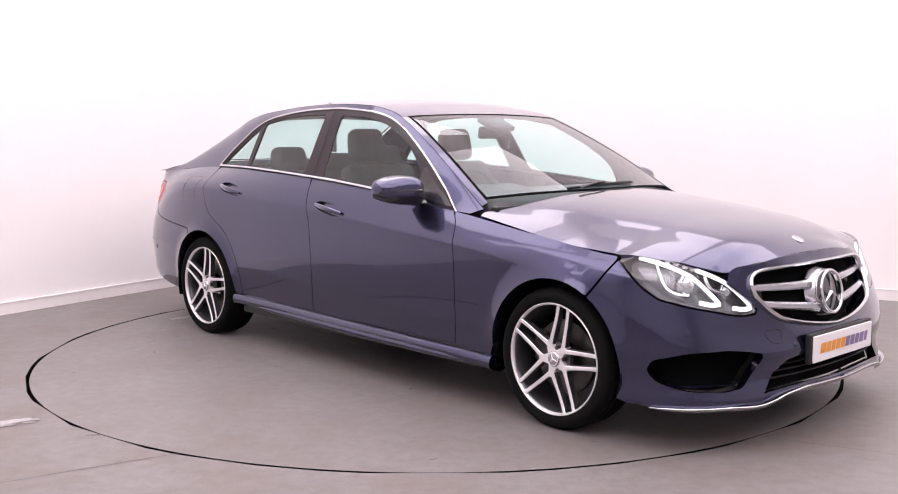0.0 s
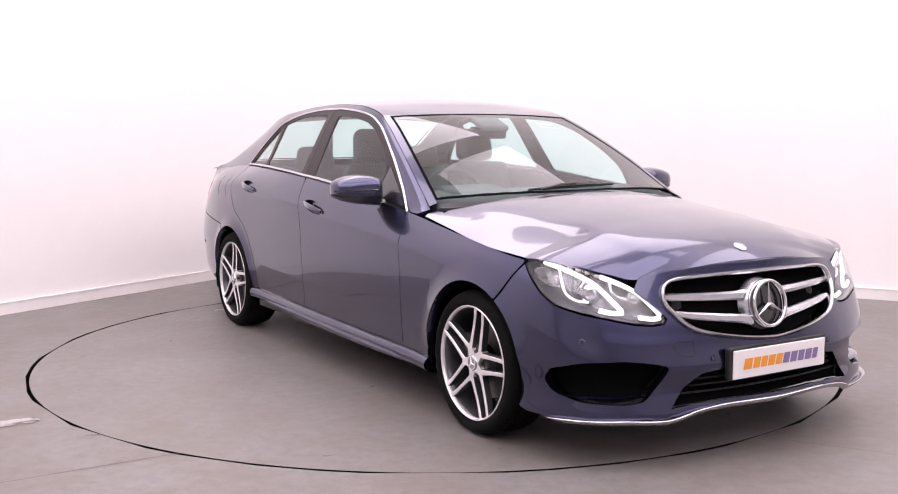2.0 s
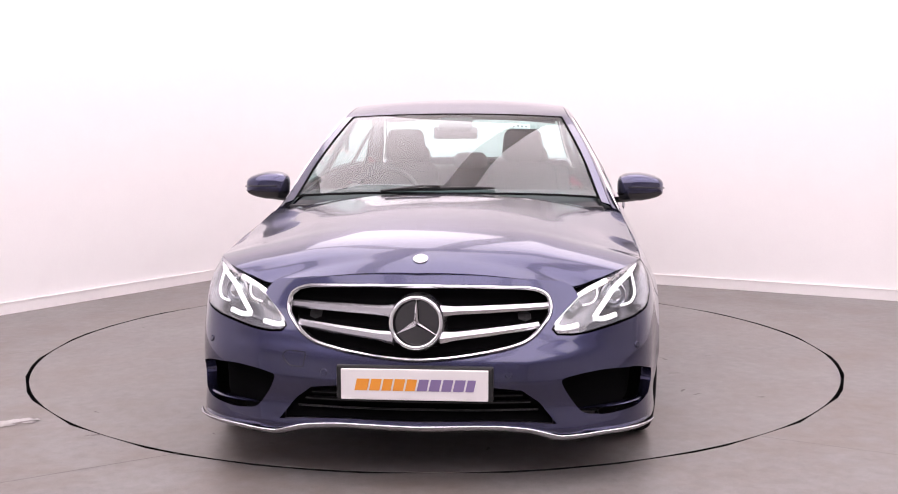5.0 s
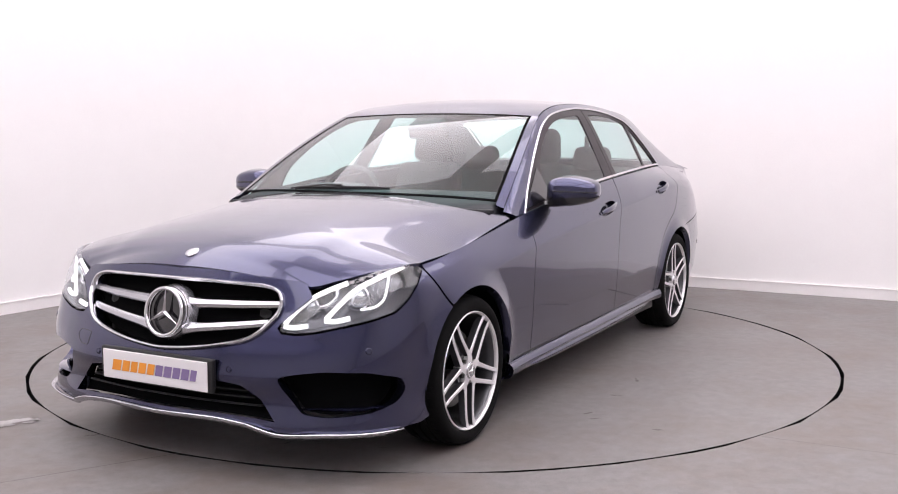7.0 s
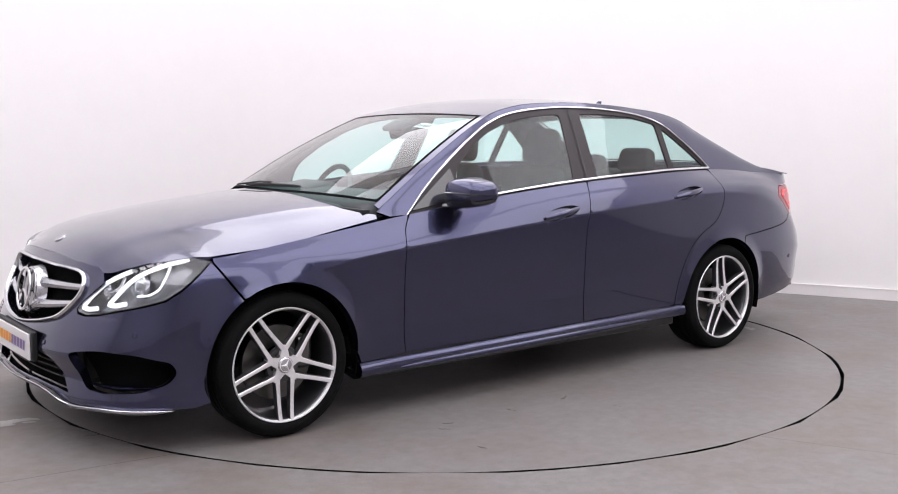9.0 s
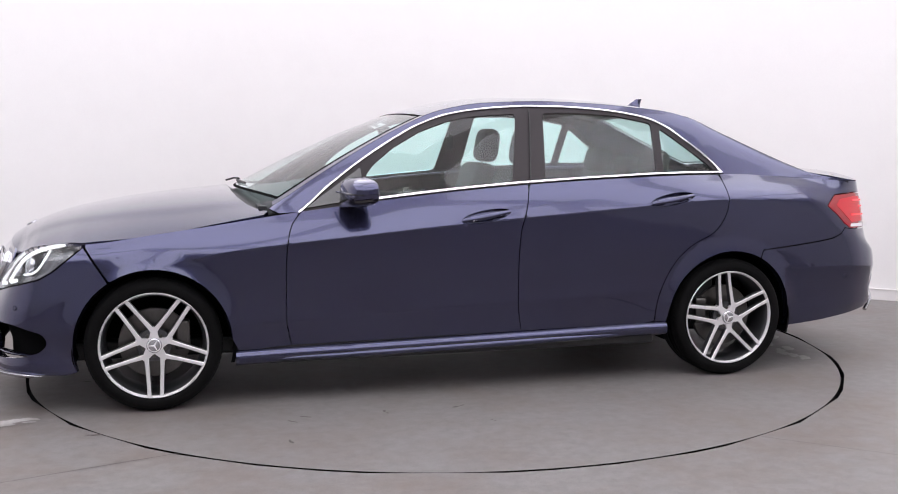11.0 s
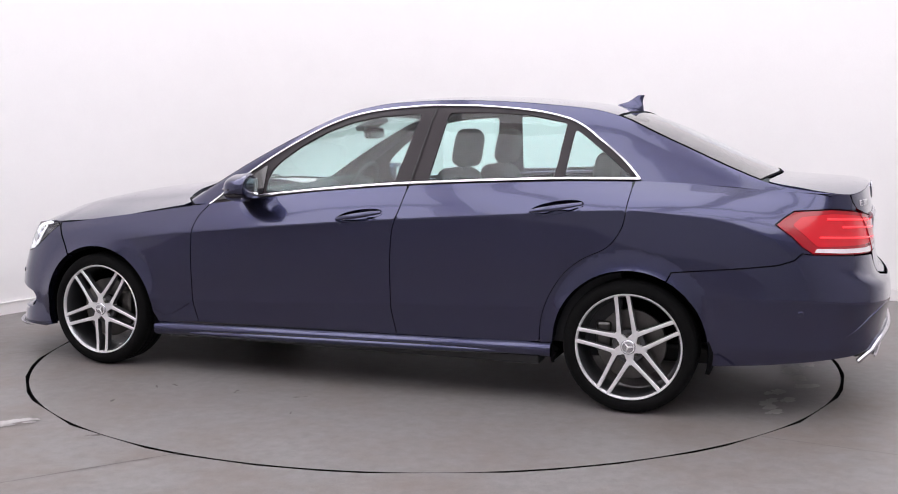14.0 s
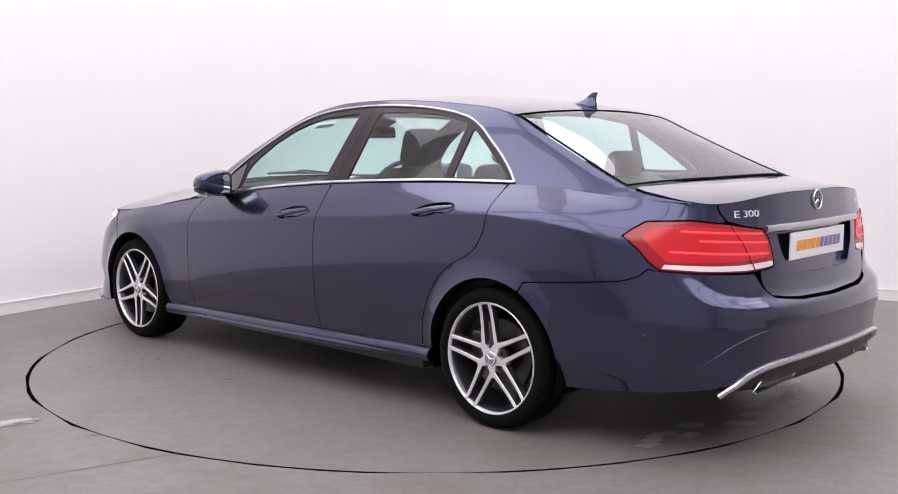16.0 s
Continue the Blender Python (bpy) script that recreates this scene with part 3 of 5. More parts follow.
def soften(table):
    v = pchip(SEC_S, table, SOFT_S)
    step = SOFT_S[1]
    k = np.arange(-24, 25)
    w = np.exp(-.5 * (k * step / .075) ** 2)
    w /= w.sum()
    pad = np.vstack([v[24:0:-1], v, v[-2:-26:-1]])
    return sum(w[i] * pad[i:i + len(v)] for i in range(49))


SOFT_Z, SOFT_D, SOFT_W = soften(SEC_Z), soften(SEC_D), np.clip(soften(FOLDS), 0, 1)


def along(table, s):
    i = np.clip((s / SOFT_S[1]).astype(int), 0, len(SOFT_S) - 2)
    f = (s / SOFT_S[1] - i)[:, None]
    return table[i] * (1 - f) + table[i + 1] * f


def rows_pchip(zk, dk, wk, z):
    """pchip row by row: each point has its own eight knots, folded where wk is near 1."""
    h = np.diff(zk, axis=1)
    dl = np.diff(dk, axis=1) / h
    m = np.zeros_like(dk)
    a, b = dl[:, :-1], dl[:, 1:]
    w1, w2 = 2 * h[:, 1:] + h[:, :-1], h[:, 1:] + 2 * h[:, :-1]
    ok = a * b > 0
    m[:, 1:-1] = np.where(ok, (w1 + w2) / np.where(ok, w1 / np.where(ok, a, 1) + w2 / np.where(ok, b, 1), 1), 0)
    m[:, 0], m[:, -1] = dl[:, 0], dl[:, -1]
    n = np.arange(len(z))
    i = np.clip((z[:, None] > zk).sum(1) - 1, 0, zk.shape[1] - 2)
    hh, t = h[n, i], (z - zk[n, i]) / h[n, i]
    tc = np.clip(t, 0, 1)
    y0, y1, sl, w0, w1 = dk[n, i], dk[n, i + 1], dl[n, i], wk[n, i], wk[n, i + 1]
    m0, m1 = m[n, i] * (1 - w0) + sl * w0, m[n, i + 1] * (1 - w1) + sl * w1
    v = (1 + 2 * tc) * (1 - tc) ** 2 * y0 + tc * (1 - tc) ** 2 * hh * m0 + tc ** 2 * (3 - 2 * tc) * y1 + tc ** 2 * (tc - 1) * hh * m1
    return v + np.where(t < 0, t * hh * m0, 0) + np.where(t > 1, (t - 1) * hh * m1, 0)


def shell(s, z, off=0.0):
    """The lower body: s runs round the outline from the nose's middle, past LENGTH on the other side; off: proud of it."""
    s, z = np.asarray(s, float), np.asarray(z, float)
    flip = np.where((s < 0) | (s > LENGTH), -1.0, 1.0)
    s = np.abs(s)
    s = np.where(s > LENGTH, 2 * LENGTH - s, s)
    px, py = np.interp(s, CURVE_S, CURVE_P[:, 0]), np.interp(s, CURVE_S, CURVE_P[:, 1])
    tx, ty = np.interp(s, CURVE_S, CURVE_T[:, 0]), np.interp(s, CURVE_S, CURVE_T[:, 1])
    d = rows_pchip(along(SOFT_Z, s), along(SOFT_D, s), along(SOFT_W, s), z) - off
    # the wheel arches flare outwards to their lips
    for cx in (AXLE, REAR):
        d = d - .017 * np.clip((.43 - np.hypot(px - cx, z - WHEEL_Z)) / .082, 0, 1) ** 1.7 * np.clip((z - .25) / .15, 0, 1)
    return np.stack([px - ty * d, (py + tx * d) * flip, z], 1)


def s_of_x(x, z):
    """Where on the outline the lower body has this x at height z."""
    ss = np.linspace(0, LENGTH, 1400)
    return float(np.interp(-x, -shell(ss, np.full(1400, z))[:, 0], ss))


def s_front(y, z):
    ss = np.linspace(0, 1.4, 500)
    return float(np.interp(y, shell(ss, np.full(500, z))[:, 1], ss))


def s_rear(y, z):
    ss = np.linspace(LENGTH, LENGTH - 1.2, 500)
    return float(np.interp(y, shell(ss, np.full(500, z))[:, 1], ss))


# shoulder line and roof edge: x, y, z; and the middle line of the top
BELT = np.array([(.95, .838, .882), (.79, .838, .892), (.43, .845, .938), (0, .854, .984), (-.36, .855, 1.012), (-.83, .836, 1.035), (-1.11, .808, 1.044),
                 (-1.45, .772, 1.046), (-1.8, .757, 1.030), (-2.1, .742, 1.008), (-2.3, .733, 1.0)])[::-1]
EDGE = np.array([(.95, .800, .885), (.85, .778, .945), (.6, .728, 1.10), (.4, .682, 1.212), (.2, .635, 1.312), (.1, .615, 1.354), (0, .602, 1.383),
                 (-.2, .594, 1.414), (-.5, .592, 1.424), (-.8, .592, 1.414), (-1.0, .594, 1.398), (-1.2, .602, 1.376), (-1.35, .615, 1.338), (-1.5, .635, 1.268),
                 (-1.7, .665, 1.177), (-1.9, .70, 1.09), (-2.02, .722, 1.046), (-2.15, .735, 1.020), (-2.3, .731, 1.003)])[::-1]
MIDDLE = np.array([(1.06, .962), (.9, 1.046), (.7, 1.145), (.5, 1.236), (.3, 1.316), (.15, 1.366), (.05, 1.394), (-.11, 1.434), (-.26, 1.450), (-.42, 1.457), (-.58, 1.458),
                   (-.73, 1.454), (-.88, 1.445), (-1.04, 1.430), (-1.19, 1.410), (-1.32, 1.382), (-1.45, 1.338), (-1.6, 1.277), (-1.75, 1.208), (-1.9, 1.136), (-2.02, 1.078)])[::-1]
HOOD_MIDDLE = np.array([(2.16, .735), (2.12, .762), (2.06, .797), (1.98, .832), (1.88, .865), (1.71, .903), (1.55, .930), (1.38, .951), (1.21, .968), (1.05, .982), (.85, .998)])[::-1]
HOOD_DROP = np.array([(2.16, .22), (2.06, .23), (2.0, .150), (1.94, .115), (1.8, .110), (1.70, .124), (1.43, .140), (1.14, .122), (.92, .108), (.8, .10)])[::-1]
DECK_MIDDLE = np.array([(-1.95, 1.072), (-2.1, 1.060), (-2.28, 1.052), (-2.38, 1.046), (-2.43, 1.039), (-2.47, 1.022)])[::-1]


def top(x, y):
    """Windscreen, roof and rear window as heights over the plan."""
    e, m = pchip(EDGE[:, 0], EDGE[:, 1:], x), pchip(MIDDLE[:, 0], MIDDLE[:, 1], x)
    return np.stack([x, y, e[:, 1] + (m - e[:, 1]) * (1 - (np.abs(y) / e[:, 0]) ** 2.2)], 1)


def hood(x, y):
    m, d = pchip(HOOD_MIDDLE[:, 0], HOOD_MIDDLE[:, 1], x), pchip(HOOD_DROP[:, 0], HOOD_DROP[:, 1], x)
    z = m - d * (np.abs(y) / .845) ** 2.2
    ridge = np.interp(x, [.9, 1.3, 2.1], [.66, .60, .46])
    z = z + .009 * (1 / (1 + np.exp((np.abs(y) - ridge) / .028)) - .6) * np.clip((2.14 - x) / .15, 0, 1) * np.clip((x - .85) / .3, 0, 1)
    return np.stack([x, y, z], 1)


def deck(x, y):
    m = pchip(DECK_MIDDLE[:, 0], DECK_MIDDLE[:, 1], x)
    return np.stack([x, y, m - np.interp(x, [-2.42, -2.3, -2.15, -2.0], [.084, .056, .032, .018]) * (np.abs(y) / .74) ** 2.6], 1)


def side(x, z):
    """Flank of the cabin, from the shoulder to the roof's edge."""
    b, e = pchip(BELT[:, 0], BELT[:, 1:], x), pchip(EDGE[:, 0], EDGE[:, 1:], x)
    w = np.clip((z - b[:, 1]) / np.maximum(e[:, 1] - b[:, 1], .004), -.2, 1.0)
    return np.stack([x, b[:, 0] - (b[:, 0] - e[:, 0]) * (.88 * w + .12 * np.abs(w) ** 8), z], 1)


# ---- the car ----
CAR = new("car")
tagged(CAR, "blue-violet metallic four-door saloon with silver twin-spoke wheels", "car")


def S(x, z):
    return (s_of_x(x, z), z)


def arch(cx, a0, a1, n=16, r=ARCH):
    """Points of a wheel arch, by angle from straight ahead."""
    return [(cx + r * math.cos(radians(a)), WHEEL_Z + r * math.sin(radians(a))) for a in np.linspace(a0, a1, n)]


def shoulder(x0, x1, n, drop=.0):
    """The top edge of the lower body between two places."""
    out = []
    for x in np.linspace(x0, x1, n):
        z = .9
        for _ in range(6):
            s = s_of_x(x, z)
            z = float(along(SOFT_Z, np.array([s]))[0, 7]) - drop
        out.append((s, z))
    return out


DOOR_FRONT = [(.762, .893), (.81, .828), (.83, .744), (.84, .576), (.84, .407), (.822, .294), (.818, .272)]
DOOR_MID = [(-.362, 1.008), (-.34, .914), (-.30, .776), (-.29, .609), (-.29, .442), (-.31, .301), (-.312, .284)]
DOOR_BACK = [(-1.437, 1.042), (-1.43, .957), (-1.42, .875), (-1.38, .792), (-1.34, .751), (-1.24, .701), (-1.16, .640), (-1.11, .575), (-1.07, .500), (-1.04, .402), (-1.03, .303)]
LAMP = [(1.185, .758), (1.11, .776), (1.0, .768), (.923, .757), (.80, .730), (.70, .696), (.643, .668), (.575, .620), (.53, .585), (.513, .562), (.526, .547), (.58, .543),
        (.649, .549), (.75, .569), (.865, .590), (.985, .616), (1.05, .652), (1.105, .695)]
TAIL = [(4.99, .872), (5.02, .895), (5.07, .926), (5.25, .934), (5.42, .924), (5.56, .908), (5.68, .894), (5.712, .86), (5.73, .80), (5.735, .752), (5.70, .744), (5.54, .738), (5.30, .742),
        (5.15, .748), (5.10, .78), (5.06, .82)]
GRILLE = [(0, .712), (.12, .712), (.28, .710), (.42, .706), (.475, .696), (.505, .675), (.513, .645), (.505, .615), (.475, .580), (.44, .548), (.39, .520), (.30, .497), (.20, .480), (.10, .468), (0, .462)]
GAP = .0022


def grow(poly, d):
    """Moves a polygon's outline outwards by d (inwards if negative)."""
    p = np.asarray(poly, float)
    area = .5 * np.sum(p[:, 0] * np.roll(p[:, 1], -1) - np.roll(p[:, 0], -1) * p[:, 1])
    e = np.roll(p, -1, 0) - p
    n = np.stack([e[:, 1], -e[:, 0]], 1) * (1 if area > 0 else -1)
    n /= np.linalg.norm(n, axis=1)[:, None]
    v = n + np.roll(n, 1, 0)
    v /= np.maximum((v * n).sum(1), .35)[:, None]
    return [tuple(q) for q in p + v * d]


def spline2(pts, per=4):
    """A softer outline through the given points, open."""
    return [tuple(q) for q in smooth_path(pts, per * len(pts))]


def symmetric(half):
    """Closes a half outline, given from the middle to the middle, across the middle line s = 0."""
    h = [tuple(q) for q in half]
    return h + [(-s, z) for s, z in h[::-1] if abs(s) > 1e-6]


def symmetric_rear(half):
    h = [tuple(q) for q in half]
    return h + [(2 * LENGTH - s, z) for s, z in h[::-1] if abs(s - LENGTH) > 1e-6]


def off_shell(d):
    return lambda s, z: shell(s, z, d)


def cup_outline(x, z):
    """Leaning oval recess behind a door handle."""
    s0, out = s_of_x(x, z), []
    for a in np.linspace(0, 2 * math.pi, 33)[:-1]:
        u, v = .125 * math.cos(a), .030 * math.sin(a)
        out.append((s0 + u, z + v + .16 * u))
    return out


def door_handle(door, cup, x, z, mir):
    y = -1 if mir else 1
    panel("handle_cup", grow(cup, .006), lambda s, h: shell(s, h, -.027), PAINT, door, mirrored=mir, du=.03, dv=.015)
    s = np.linspace(-.118, .118, 22) + s_of_x(x, z)
    h = z + .16 * (s - s_of_x(x, z)) + .002
    lift = .008 + .016 * np.sin(np.pi * (s - s[0]) / (s[-1] - s[0]))
    p = np.array([shell([a], [b], c)[0] for a, b, c in zip(s, h, lift)])
    n = normal_of(shell, s, h)
    bm = sweep(p * (1, y, 1), n * (1, y, 1), oval(.028, .016, 10), scale=.55 + .45 * np.sin(np.pi * np.linspace(.05, .95, 22)))
    bar = part("door_handle", bm, PAINT, door, smooth=True)
    bm = sweep((p + n * .004 - np.array((0, 0, .011)))[4:-4] * (1, y, 1), n[4:-4] * (1, y, 1), oval(.004, .006, 6))
    part("handle_strip", bm, SATIN, bar, "bright strip along the handle", True)


def build_panels():
    df, dm, db = spline2(DOOR_FRONT), spline2(DOOR_MID), spline2(DOOR_BACK, 3)
    for mir in (False, True):
        # front wing
        top_edge = shoulder(1.722, .765, 16)
        poly = [S(1.06, .258)] + [S(*p) for p in arch(AXLE, 178, 60, 18)] + [S(1.624, .604), S(1.722, .752)] + top_edge + [S(*p) for p in df[1:]]
        panel("front_wing", grow(poly, -GAP), shell, PAINT, CAR, mirrored=mir, flange=.035)
        # doors
        t = shoulder(.755, -.358, 18)
        poly = t + [S(*p) for p in dm[1:]] + [S(x, .272 + .012 * (.81 - x)) for x in np.linspace(-.25, .75, 9)] + [S(*p) for p in reversed(df[1:])]
        cup = cup_outline(-.125, .862)
        f_door = panel("front_door", grow(poly, -GAP), shell, PAINT, CAR, holes=[cup], mirrored=mir, flange=.03)
        door_handle(f_door, cup, -.125, .862, mir)
        t = shoulder(-.368, -1.432, 18)
        poly = t + [S(*p) for p in db[1:]] + [S(x, .286 + .012 * (-.32 - x)) for x in np.linspace(-.98, -.36, 8)] + [S(*p) for p in reversed(dm[1:])]
        cup = cup_outline(-1.11, .926)
        r_door = panel("rear_door", grow(poly, -GAP), shell, PAINT, CAR, holes=[cup], mirrored=mir, flange=.03)
        door_handle(r_door, cup, -1.11, .926, mir)
        # rear wing, down to the bumper seam and round the tail lamp
        t = shoulder(-1.442, -2.318, 16, -.004)
        # the arch runs from behind the wheel over its top to the door
        arc = [S(-1.632, .655)] + [S(*p) for p in arch(REAR, 118, 3, 20)]
        poly = t + [(5.385, .999), (5.408, .964), (5.450, .934)] + grow(TAIL, .003)[4::-1] + grow(TAIL, .003)[:-4:-1] + [(5.10, .752), S(-2.14, .722), S(-2.075, .700), S(-1.94, .684), S(-1.774, .668)] + arc + [S(-1.092, .298), S(-1.034, .298)] + [S(*p) for p in reversed(db[1:-1])]
        panel("rear_wing", grow(poly, -GAP), shell, PAINT, CAR, mirrored=mir, flange=.035)
        if mir:
            lid_line = dense(rounded([S(-1.52, .985), S(-1.69, .978), S(-1.70, .845), S(-1.54, .845)], .02), .02)
            bm = sweep(shell(lid_line[:, 0], lid_line[:, 1], .0002) * (1, -1, 1), normal_of(shell, lid_line[:, 0], lid_line[:, 1]) * (1, -1, 1), oval(.004, .0016, 6), closed=True)
            part("fuel_flap", bm, GLOSS_BLACK, CAR, "thin seam of the fuel flap")
        # cabin flank: pillars and roof rail in one sheet round the window opening
        xs = np.linspace(.905, -2.30, 70)
        e = pchip(EDGE[:, 0], EDGE[:, 1:], xs)
        rail = [(x, z - .001) for x, z in zip(xs, e[:, 1])]
        xb = np.linspace(-2.30, -1.475, 18)
        low = [(x, z + .001) for x, z in zip(xb, pchip(BELT[:, 0], BELT[:, 2], xb))]
        panel("pillar_frame", rail + low + [tuple(q) for q in DLO[::-1]] + [(.80, .8935), (.86, .8905)], side, PAINT, CAR, mirrored=mir, du=.03, dv=.016, flange=.01)
        # black door frames behind the glass
        panel("window_surround", DLO_FULL, lambda x, z: side(x, z) - np.array([0, .006, 0]), PILLAR, CAR, "gloss black window surround", holes=[GLASS_F, GLASS_R, GLASS_Q], mirrored=mir, du=.03, dv=.03, flange=.012)
        for nm, g in (("front_side_window", GLASS_F), ("rear_side_window", GLASS_R), ("quarter_window", GLASS_Q)):
            w = panel(nm, grow(g, .004), lambda x, z: side(x, z) - np.array([0, .010, 0]), GLASS, CAR, mirrored=mir, du=.05, dv=.05, flange=.003)
            w.visible_shadow = False
        # bright window strip, all round the opening
        y = -1 if mir else 1
        ring = np.array(smooth_path(DLO, 110))
        p = side(ring[:, 0], ring[:, 1])
        bm = sweep(p * (1, y, 1), normal_of(side, ring[:, 0], ring[:, 1]) * (1, y, 1), oval(.012, .010, 8))
        part("window_strip", bm, CHROME, CAR, "bright chrome window strip", True)
        xb = np.linspace(.47, -1.455, 50)
        zb = pchip(BELT[:, 0], BELT[:, 2], xb) + .010
        p = side(xb, zb)
        w = np.clip((.49 - xb) / .03, .4, 1)
        bm = sweep(p * (1, y, 1), normal_of(side, xb, zb) * (1, y, 1), oval(.015, .011, 8), scale=w)
        part("belt_strip", bm, CHROME, CAR, "bright chrome waistline strip", True)
        # sill with its long flared blade
        sx = np.linspace(1.075, -1.09, 40)
        z0 = .262 + (.300 - .262) * (1.04 - sx) / 2.11
        v, f = [], []
        prof = [(.0, -.014), (-.004, .004), (-.014, .017), (-.030, .023), (-.050, .020), (-.066, .004), (-.080, -.05), (-.06, -.16)]
        for x, z in zip(sx, z0):
            yb = float(shell([s_of_x(x, z)], [z])[0, 1])
            for dz, dy in prof:
                v.append((x, (yb + dy * 1.0 + .004) * y, z + dz))
        m = len(prof)
        for i in range(len(sx) - 1):
            for j in range(m - 1):
                a = i * m + j
                f.append((a, a + 1, a + m + 1, a + m) if mir else (a, a + m, a + m + 1, a + 1))
        f += [tuple(range(m)), tuple(range(len(v) - m, len(v)))]
        bm = bmesh.new()
        vs = [bm.verts.new(q) for q in v]
        for q in f:
            bm.faces.new([vs[i] for i in q])
        sill = part("sill", bm, PAINT, CAR, smooth=True)
        bx = np.linspace(.90, -.92, 40)
        zb = .262 + (.300 - .262) * (1.04 - bx) / 2.11 - .050
        bulge = np.sin(np.pi * (.90 - bx) / 1.82) ** .35
        yb = np.array([float(shell([s_of_x(x, .27)], [.27])[0, 1]) for x in bx])
        p = np.stack([bx, (yb + .014 + .014 * bulge) * y, zb], 1)
        bm = sweep(p, np.tile((0, y, 0.25), (40, 1)), oval(.030, .022, 10), scale=.15 + .85 * bulge)
        part("sill_blade", bm, PAINT, sill, smooth=True)
        for lift in (.0165, -.0155):
            g = p + np.stack([0 * bx, (.002 - .10 * abs(lift) * bulge) * y, lift * (.15 + .85 * bulge)], 1)
            part("sill_groove", sweep(g, np.tile((0, y, .25), (40, 1)), oval(.006, .007, 6), scale=.25 + .75 * bulge), GLOSS_BLACK, sill, "dark groove round the sill blade")

    # bonnet
    edge = [(2.128, 0), (2.122, .15), (2.113, .28), (2.098, .40), (2.083, .47), (2.062, .54), (2.03, .61), (1.985, .69), (1.93, .752), (1.86, .797), (1.80, .825), (1.737, .843)]
    back = [(x, float(shell([s], [z])[0, 1]) - .003) for x in np.linspace(1.70, .93, 14) for s, z in [shoulder(x, x, 1)[0]]]
    back += [(.905, .795), (.955, .735), (1.00, .64), (1.035, .5), (1.055, .3), (1.065, 0)]
    half = spline2(edge, 3) + back
    poly = half + [(x, -y) for x, y in half[::-1] if abs(y) > 1e-6]
    bonnet = panel("bonnet", grow(poly, -GAP), hood, PAINT, CAR, du=.02, dv=.02, flange=.02)
    # round badge on the bonnet
    c = hood(np.array([2.055]), np.array([0.0]))[0]
    bm = lathe([(.001, .004), (.020, .0038), (.026, .003), (.028, .0015), (.0285, -.003)], 32)
    bmesh.ops.rotate(bm, verts=bm.verts, matrix=Matrix.Rotation(radians(90), 3, "X") )
    n = Vector(normal_of(hood, [2.055], [0.0])[0])
    bmesh.ops.transform(bm, verts=bm.verts, matrix=Matrix.Translation(c + np.array(n) * .002) @ Vector((0, 0, 1)).rotation_difference(n).to_matrix().to_4x4())
    part("bonnet_badge", bm, SATIN, bonnet, "small round silver badge", True)

    # roof, windscreen, rear window
    def across(x0, x1, ins, n, bow0, bow1):
        """Outline between two cross lines, its sides along the roof's edge."""
        xs = np.linspace(x0, x1, n)
        l = [(x, float(pchip(EDGE[:, 0], EDGE[:, 1], np.array([x]))[0]) - ins) for x in xs]
        r = [(x, -y) for x, y in l[::-1]]
        yf, yb = l[0][1], l[-1][1]
        f = [(x0 + bow0 * (1 - (k / yf) ** 2), k) for k in np.linspace(-yf, yf, 13)[1:-1]]
        b = [(x1 + bow1 * (1 - (k / yb) ** 2), k) for k in np.linspace(yb, -yb, 13)[1:-1]]
        return f + l + b + r
    panel("roof", across(.118, -1.325, .006, 40, .028, -.02), top, PAINT, CAR, du=.03, dv=.03, flange=.012)
    screen = across(.86, .130, .048, 24, .165, .030)
    w = panel("windscreen", screen, top, GLASS, CAR, du=.04, dv=.04, flange=.004)
    w.visible_shadow = False
    rear = across(-1.335, -1.985, .020, 24, -.02, -.05)
    w = panel("rear_window", rear, lambda x, y: top(x, y) - np.array([0, 0, .002]), GLASS, CAR, du=.04, dv=.04, flange=.004)
    w.visible_shadow = False
    # painted front faces of the windscreen pillars
    xs = np.linspace(.885, .122, 22)
    ye = pchip(EDGE[:, 0], EDGE[:, 1], xs)
    for mir in (False, True):
        panel("windscreen_pillar", [(x, y - .001) for x, y in zip(xs, ye)] + [(x, y - .041) for x, y in zip(xs[::-1], ye[::-1])], top, PAINT, CAR, mirrored=mir, du=.03, dv=.012, flange=.008)
    # dark seal round both screens
    for nm, poly, d in (("windscreen_border", screen, .007), ("rear_window_border", rear, .003)):
        panel(nm, grow(poly, .006), lambda x, y: top(x, y) + np.array([0, 0, .0015]), LINER, CAR, "black rubber glass seal", holes=[grow(poly, -d)], du=.05, dv=.05, flange=.004)
    # scuttle under the windscreen
    panel("scuttle", [(1.09, -.3), (1.09, .3), (1.03, .62), (.93, .765), (.83, .76), (.90, .6), (.97, .3), (.97, -.3), (.90, -.6), (.83, -.76), (.93, -.765), (1.03, -.62)],
          lambda x, y: hood(x, y) - np.array([0, 0, .030]), BLACK_TRIM, CAR, "black plastic scuttle", du=.05, dv=.05)

    # boot lid: top sheet and rear face in one object each
    def lid_edge(y):
        """Where the boot's top sheet meets its rear face."""
        x = -2.45
        for _ in range(10):
            z = float(deck(np.array([x]), np.array([y]))[0, 2])
            s = s_rear(y, z)
            x = .5 * x + .5 * float(shell([s], [z])[0, 0])
        return x, y, z, s
